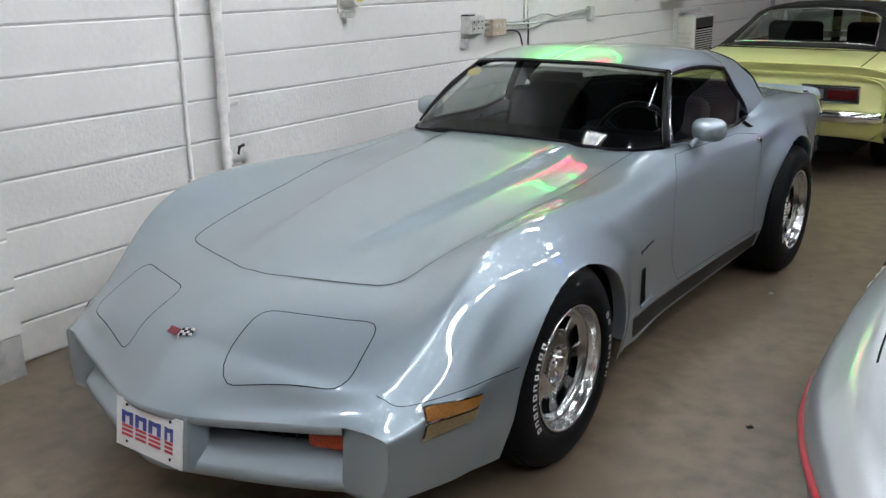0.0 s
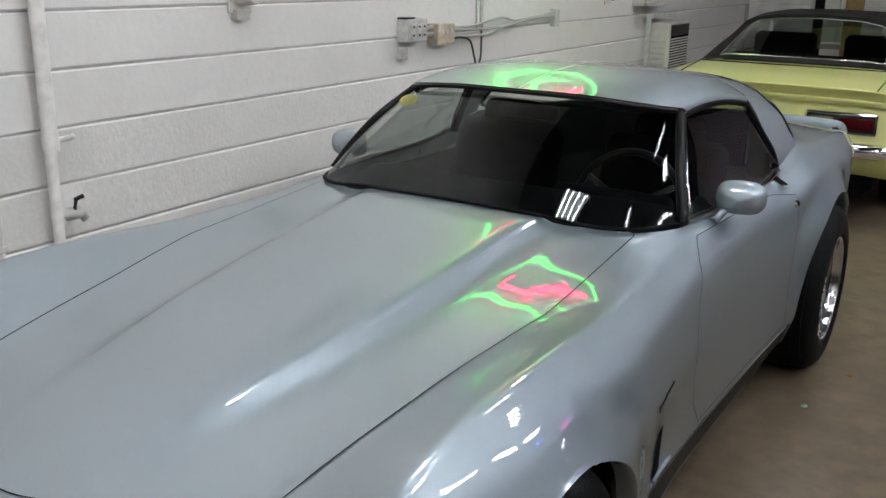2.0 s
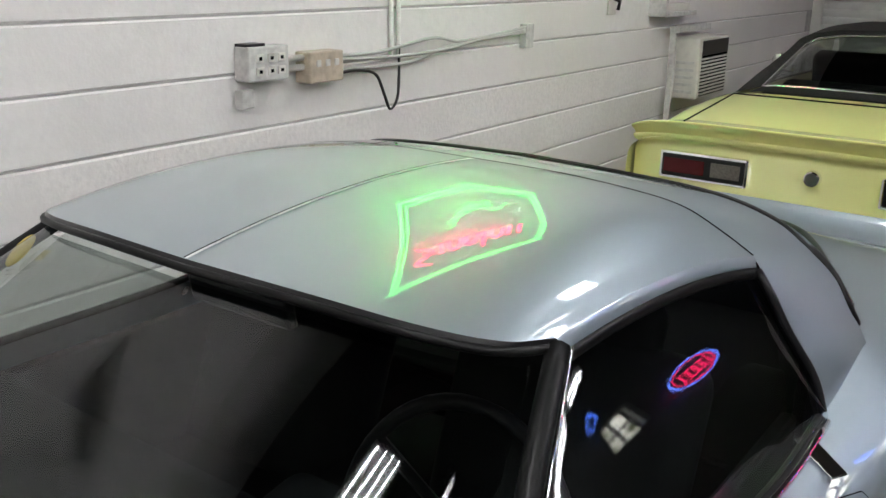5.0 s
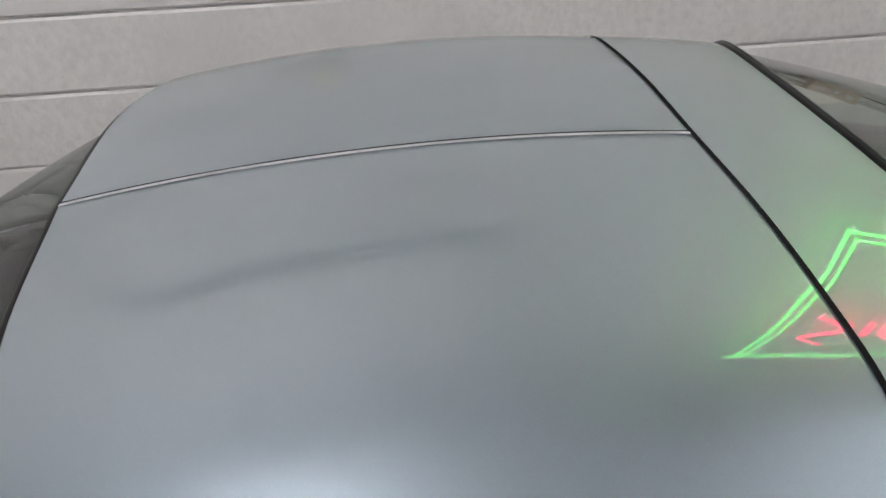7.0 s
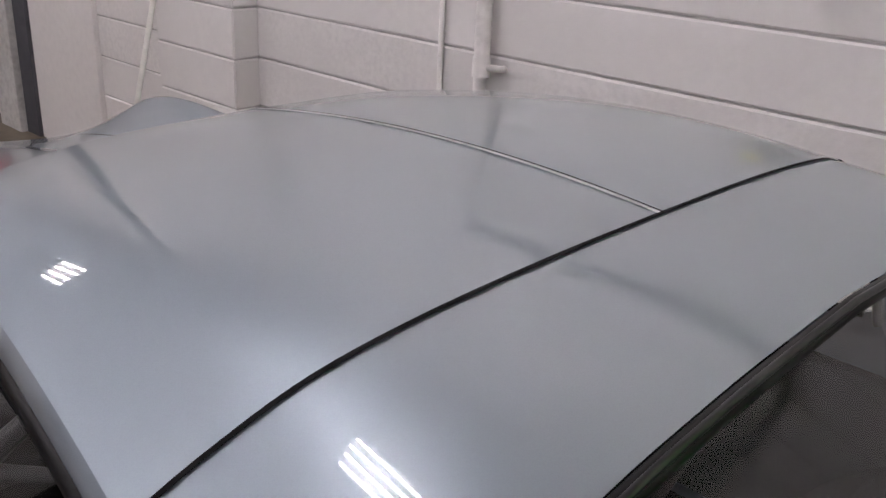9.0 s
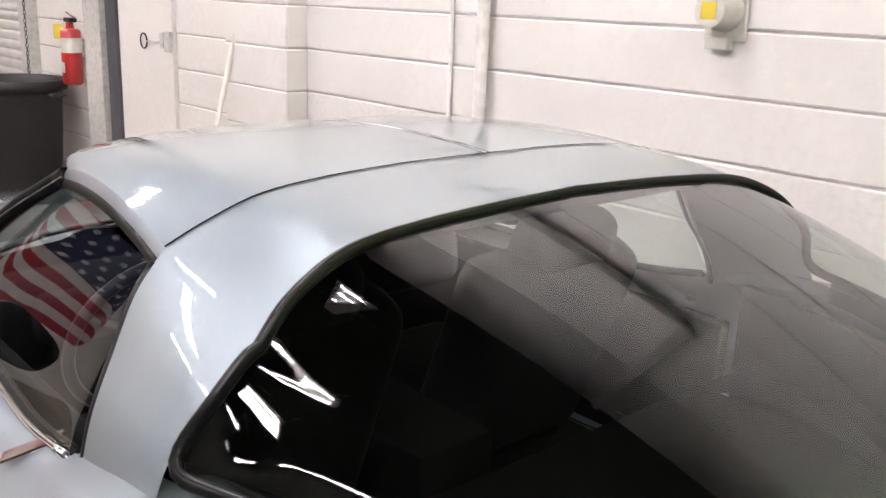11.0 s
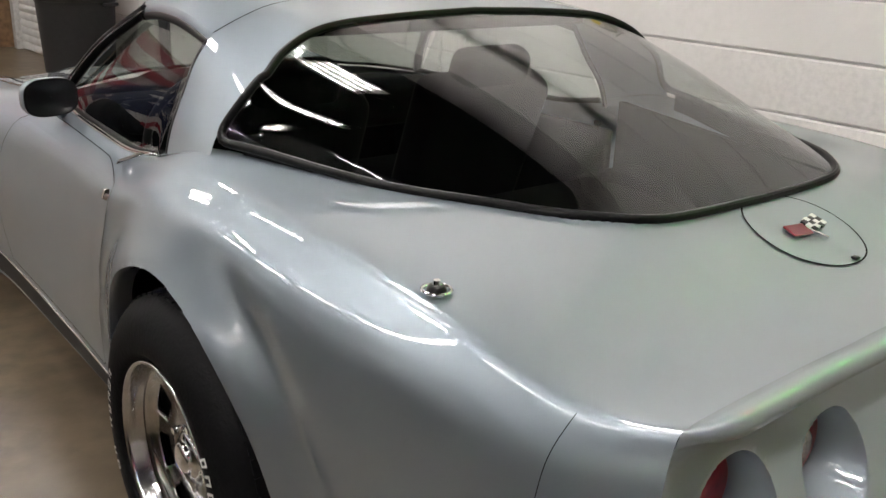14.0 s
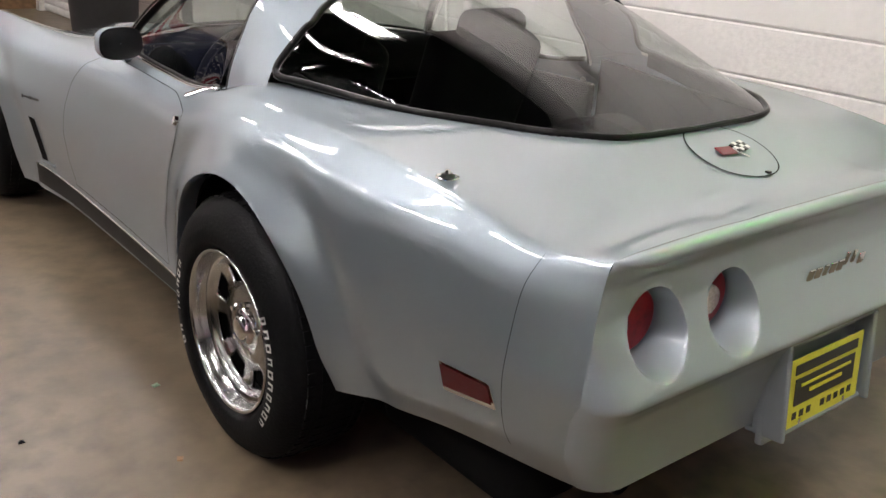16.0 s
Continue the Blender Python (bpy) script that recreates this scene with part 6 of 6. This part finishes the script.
for s in (-1, 1):
    line_ = SP[:, mid_u + s * 40]
    nose_ = SP[0, mid_u + s * 40]
    tube("rub_strip", np.concatenate([[nose_ * (.55, 1, 1) + (0, -.10, -.03)], line_]) + (s * .003, 0, 0), .014, RED_STRIPE, silver, "red rub strip round the body")
    low_ = SP[:, mid_u + s * 47]
    ribbon("lower_cladding", low_, np.tile((s * 1.0, 0, 0), (len(low_), 1)), .13, .012, BLACK, silver, "dark lower body cladding")
    edge_ = SP[20:, mid_u + s * 17]
    tube("hood_gap", edge_ + (0, 0, .001), .003, GAP, silver)
    for y in (.95, 3.2):
        cw = new("wheel")
        cw.parent = silver
        lathe("tyre", [(.2, -.1), (.29, -.12), (.325, -.08), (.325, .08), (.29, .12), (.2, .1)], TYRE, cw, seg=40)
        lathe("rim", [(.2, .1), (.19, .105), (.17, .07), (.08, .08), (.05, .09), (.005, .09)], ALLOY, cw, seg=40)
        cw.matrix_world = pose(s * .74, y, .325, 0, 0, 0 if s > 0 else 180)
part("underbody", box_bm((1.3, 3.9, .2), (0, 1.7, .28), bevel=.04), DARK, silver)
SR = resample(mirror_curve([(0, 1.95, 1.13), (.4, 1.97, 1.12), (.55, 2.0, 1.09)]), 31)
SR2 = resample(mirror_curve([(0, 2.6, 1.15), (.4, 2.6, 1.14), (.56, 2.6, 1.10)]), 31)
ruled("roof", SR, SR2, 8, SILVER_CAR, silver, rise=.01)
SB = resample(mirror_curve([(0, 1.1, .79), (.4, 1.15, .80), (.70, 1.4, .80)]), 31)
SD = resample(mirror_curve([(0, 3.5, .92), (.4, 3.45, .91), (.68, 3.2, .88)]), 31)
ruled("windscreen", SR, SB, 8, material("dark_tinted_glass", (.01, .012, .012), .05, coat=1.0), silver, "dark windscreen")
ruled("rear_window", SR2, SD, 8, bpy.data.materials["dark_tinted_glass"], silver, "dark rear hatch window")
for s in (-1, 1):
    k = 0 if s < 0 else -1
    obj("side_window", [SR[k], SR2[k], SD[k], (s * .76, 2.4, .83), SB[k]], [(0, 1, 2, 3, 4)], bpy.data.materials["dark_tinted_glass"], silver, smooth=False)
silver.matrix_world = pose(1.83, -.5, 0) @ pose(0, 0, 0, 0, 0, -6) @ pose(.5, .5, 0)


# ---------------------------------------------------------------- neon signs and the flag
def neon_sign(name, label, lines, m, back):
    sign = tagged(new(name), label, "neon sign")
    bw, bh = back
    for y in (-bh * .3, bh * .35):
        part("frame_rail", box_bm((bw * .8, .018, .012), (0, y, -.05), bevel=.004), METAL_BOX, sign)
    for pts, r, mat, closed in lines:
        tube("neon_tube", [(x, y, 0) for x, y in pts], r, mat, sign, seg=6, closed=closed)
    for x, y in ((-bw * .35, -bh * .3), (bw * .25, -bh * .3), (bw * .35, bh * .35), (-bw * .35, bh * .35)):
        part("tube_support", cyl_bm(.006, .006, .05, (x, y, -.025), seg=8), WHITE_PLASTIC, sign)
    sign.matrix_world = m
    return sign


def blocks(x0, y0, widths, h, mat, gap=.02, r=.008):
    """Plain neon loops in a row, in place of letters."""
    out, x = [], x0
    for w in widths:
        out.append(([(x, y0), (x + w, y0), (x + w, y0 + h), (x, y0 + h)], r, mat, True))
        x += w + gap
    return out


SIGN_Y, SIGN_Z = 4.4, 2.68
shield = [tuple(q[:2]) for q in curve_pts([(-.97, .80, 0), (-.98, .72, 0), (-.90, .1, 0), (-.87, -.54, 0), (-.82, -.59, 0), (-.25, -.76, 0), (-.18, -.76, 0), (.52, -.52, 0), (.58, -.46, 0), (.93, .30, 0), (.95, .40, 0),
                                                (.93, .70, 0), (.88, .76, 0), (-.92, .83, 0), (-.97, .80, 0)], 4)][:-1]
inner = [(x * .94, y * .93 + .005) for x, y in shield]


def squiggle(*pts):
    return [tuple(q[:2]) for q in curve_pts([(x, y, 0) for x, y in pts], 5)]


# a long-necked outline, and a row of plain red strokes of uneven height above it
emblem = [squiggle((-.46, -.06), (-.40, -.03), (-.35, -.10), (-.30, -.22), (-.18, -.30), (-.02, -.30), (.08, -.22), (.16, -.24), (.24, -.34)),
          squiggle((-.43, -.12), (-.37, -.16), (-.32, -.28), (-.20, -.37), (-.05, -.37), (.06, -.31)),
          squiggle((-.24, -.30), (-.23, -.42), (-.18, -.42), (-.17, -.36)), squiggle((-.06, -.36), (-.05, -.43), (0, -.43), (.02, -.34))]
strokes, x0 = [], -.74
for w, h, loop in ((.17, .36, 0), (.05, .2, 2), (.14, .2, 1), (.14, .2, 1), (.05, .32, 2), (.15, .2, 1), (.05, .2, 2), (.12, .2, 2)):
    if loop == 2:
        pts = [(x0 + w / 2, .22), (x0 + w / 2 + .012, .22 + h)]
    elif loop == 1:
        pts = squiggle((x0, .22), (x0 + .01, .22 + h * .7), (x0 + w * .5, .22 + h), (x0 + w, .22 + h * .65), (x0 + w, .22))
    else:
        pts = squiggle((x0, .18), (x0 + w, .20 + h * .3), (x0, .20 + h * .7), (x0 + w, .20 + h))
    strokes.append((pts, .018, NEON_RED, False))
    x0 += w + .065
neon_sign("neon_sign", "green and red shield-shaped neon sign, lit, on the block wall",
          [(shield, .010, NEON_GREEN, True), (inner, .007, NEON_GREEN, True)] + [(e, .008, NEON_GREEN, False) for e in emblem] + strokes,
          WM @ pose(.12, SIGN_Y, SIGN_Z, 90, 0, 90), (1.5, 1.3))
bow = [(-.42, -.14), (-.36, .06), (-.12, .06), (-.1, .16), (.14, .16), (.12, .06), (.38, .06), (.42, -.06), (.18, -.06), (.16, -.16), (-.1, -.16), (-.12, -.14)]
neon_sign("neon_sign", "blue outline neon sign, lit, on the wall across the aisle", [(bow, .012, NEON_BLUE, True), ([(x * .8, y * .75) for x, y in bow], .009, NEON_BLUE, True)],
          pose(EAST - .08, 6.5, 3.75, 90, 0, -90), (1.0, .5))
oval = [(.4 * math.cos(q), .26 * math.sin(q)) for q in np.linspace(0, 2 * math.pi, 36, endpoint=False)]
neon_sign("neon_sign", "oval blue and red neon sign, lit, across the aisle",
          [(oval, .012, NEON_BLUE, True), ([(x * .85, y * .85) for x, y in oval], .01, NEON_RED, True)] + blocks(-.24, -.12, [.1, .1, .1, .1], .2, NEON_RED, .02, .012),
          pose(EAST - .08, 8.3, 3.0, 90, 0, -90), (.9, .6))


def flag(m, w=3.3, h=1.95):
    """A striped flag pinned flat by its top edge; local x across, local z down from the pole."""
    f_ = tagged(new("flag"), "large red and white striped flag with a blue starred corner", "flag")

    def wave(x, z):
        return .025 * math.sin(x * 6 + z * 1.5) + .03

    def cloth(name, x0, x1, z0, z1, mat, lift=0.0, nz=4):
        xs_, zs_ = np.linspace(x0, x1, 40), np.linspace(z0, z1, nz)
        return obj(name, [(x, wave(x, z) + lift, z) for z in zs_ for x in xs_], grid_faces(nz, 40), mat, f_)
    for k in range(13):
        cloth("stripe", -w / 2, w / 2, -h * k / 13, -h * (k + 1) / 13, FLAG_RED if k % 2 == 0 else FLAG_WHITE)
    cloth("canton", w / 2 - w * .42, w / 2, 0, -h * 7 / 13, FLAG_BLUE, .006, 12)
    for i in range(11):
        for j in range(9):
            if (i + j) % 2 == 0:
                x, z = w / 2 - w * .42 * (i + .5) / 11, -h * 7 / 13 * (j + .5) / 9
                part("star", cyl_bm(.04, .04, .004, (x, wave(x, z) + .011, z), (90, 0, 0), 5), FLAG_WHITE, f_)
    tube("pole", [(-w / 2 - .1, .02, .02), (w / 2 + .1, .02, .02)], .02, BROWN, f_)
    f_.matrix_world = m
    return f_


flag(pose(1.9, SOUTH + .004, 3.0))


# ---------------------------------------------------------------- blocks of the long wall, one by one
def block_mesh(name, w, h, d, mat):
    me = bpy.data.meshes.new(name)
    c = .006
    v = [(-d, 0, 0), (-d, w, 0), (-d, w, h), (-d, 0, h), (-c, 0, 0), (-c, w, 0), (-c, w, h), (-c, 0, h), (0, 0, c), (0, w, c), (0, w, h - c), (0, 0, h - c)]
    f = [(0, 1, 5, 4), (1, 2, 6, 5), (2, 3, 7, 6), (3, 0, 4, 7), (4, 5, 9, 8), (5, 6, 10, 9), (6, 7, 11, 10), (7, 4, 8, 11), (8, 9, 10, 11)]
    me.from_pydata(v, [], f)
    me.materials.append(mat)
    return me


BLOCK_W, JOINT = .4064, .006
smooth_block = block_mesh("block", BLOCK_W, COURSE - JOINT, .02, WALL_PAINT)
rough_block = block_mesh("block", BLOCK_W, COURSE - JOINT, .02, WALL_ROUGH)
first_block = block_mesh("block", BLOCK_W, FIRST - JOINT, .02, WALL_ROUGH)
rest_v, rest_f = [], []
count = 0
for row in range(16):
    z0 = 0 if row == 0 else FIRST + COURSE * (row - 1)
    if z0 + COURSE > HIGH:
        break
    rough = z0 < .80 and row > 2
    for k in range(-17, 27):
        y0 = k * BLOCK_W + (BLOCK_W / 2 if row % 2 else 0)
        if y0 + BLOCK_W < -4.3 or y0 > 10.3 or (-1.2 - BLOCK_W < y0 < -.64 - 0.0 and y0 + BLOCK_W > -1.2 and y0 < -.63 and y0 > -1.2 and y0 + BLOCK_W < -.63):
            continue
        me = first_block if row == 0 else rough_block if rough else smooth_block
        near = -.9 < y0 < 6.3 and row < 10 and row > 1 or (-3.2 < y0 <= -.9 and 3 <= row < 9)
        if near and count < 300:
            ob = new("block", me)
            ob.parent = wall_west
            ob.matrix_world = WM @ pose(0, y0, z0 + JOINT / 2)
            count += 1
        else:
            b0 = len(rest_v)
            rest_v += [(v.co.x, v.co.y + y0, v.co.z + z0 + JOINT / 2) for v in me.vertices]
            rest_f += [tuple(b0 + i for i in p.vertices) for p in me.polygons]
rest = obj("blocks", rest_v, rest_f, WALL_PAINT, wall_west, smooth=False)
rest["kind"] = "stuff"
rest.matrix_world = WM
pm = block_mesh("block", .57, COURSE - JOINT, .02, WALL_PAINT)
pside = block_mesh("block", .115, COURSE - JOINT, .01, WALL_PAINT)
for row in range(1, 16):
    z0 = FIRST + COURSE * (row - 1)
    ob = new("block", pm)
    ob.parent = pilaster
    ob.matrix_world = WM @ pose(.122, -1.2, z0 + JOINT / 2)
    for y, turn in ((-.623, 90), (-1.207, -90)):
        ob = new("block", pside)
        ob.parent = pilaster
        ob.matrix_world = WM @ pose(.118 if turn > 0 else .003, y, z0 + JOINT / 2, 0, 0, turn)
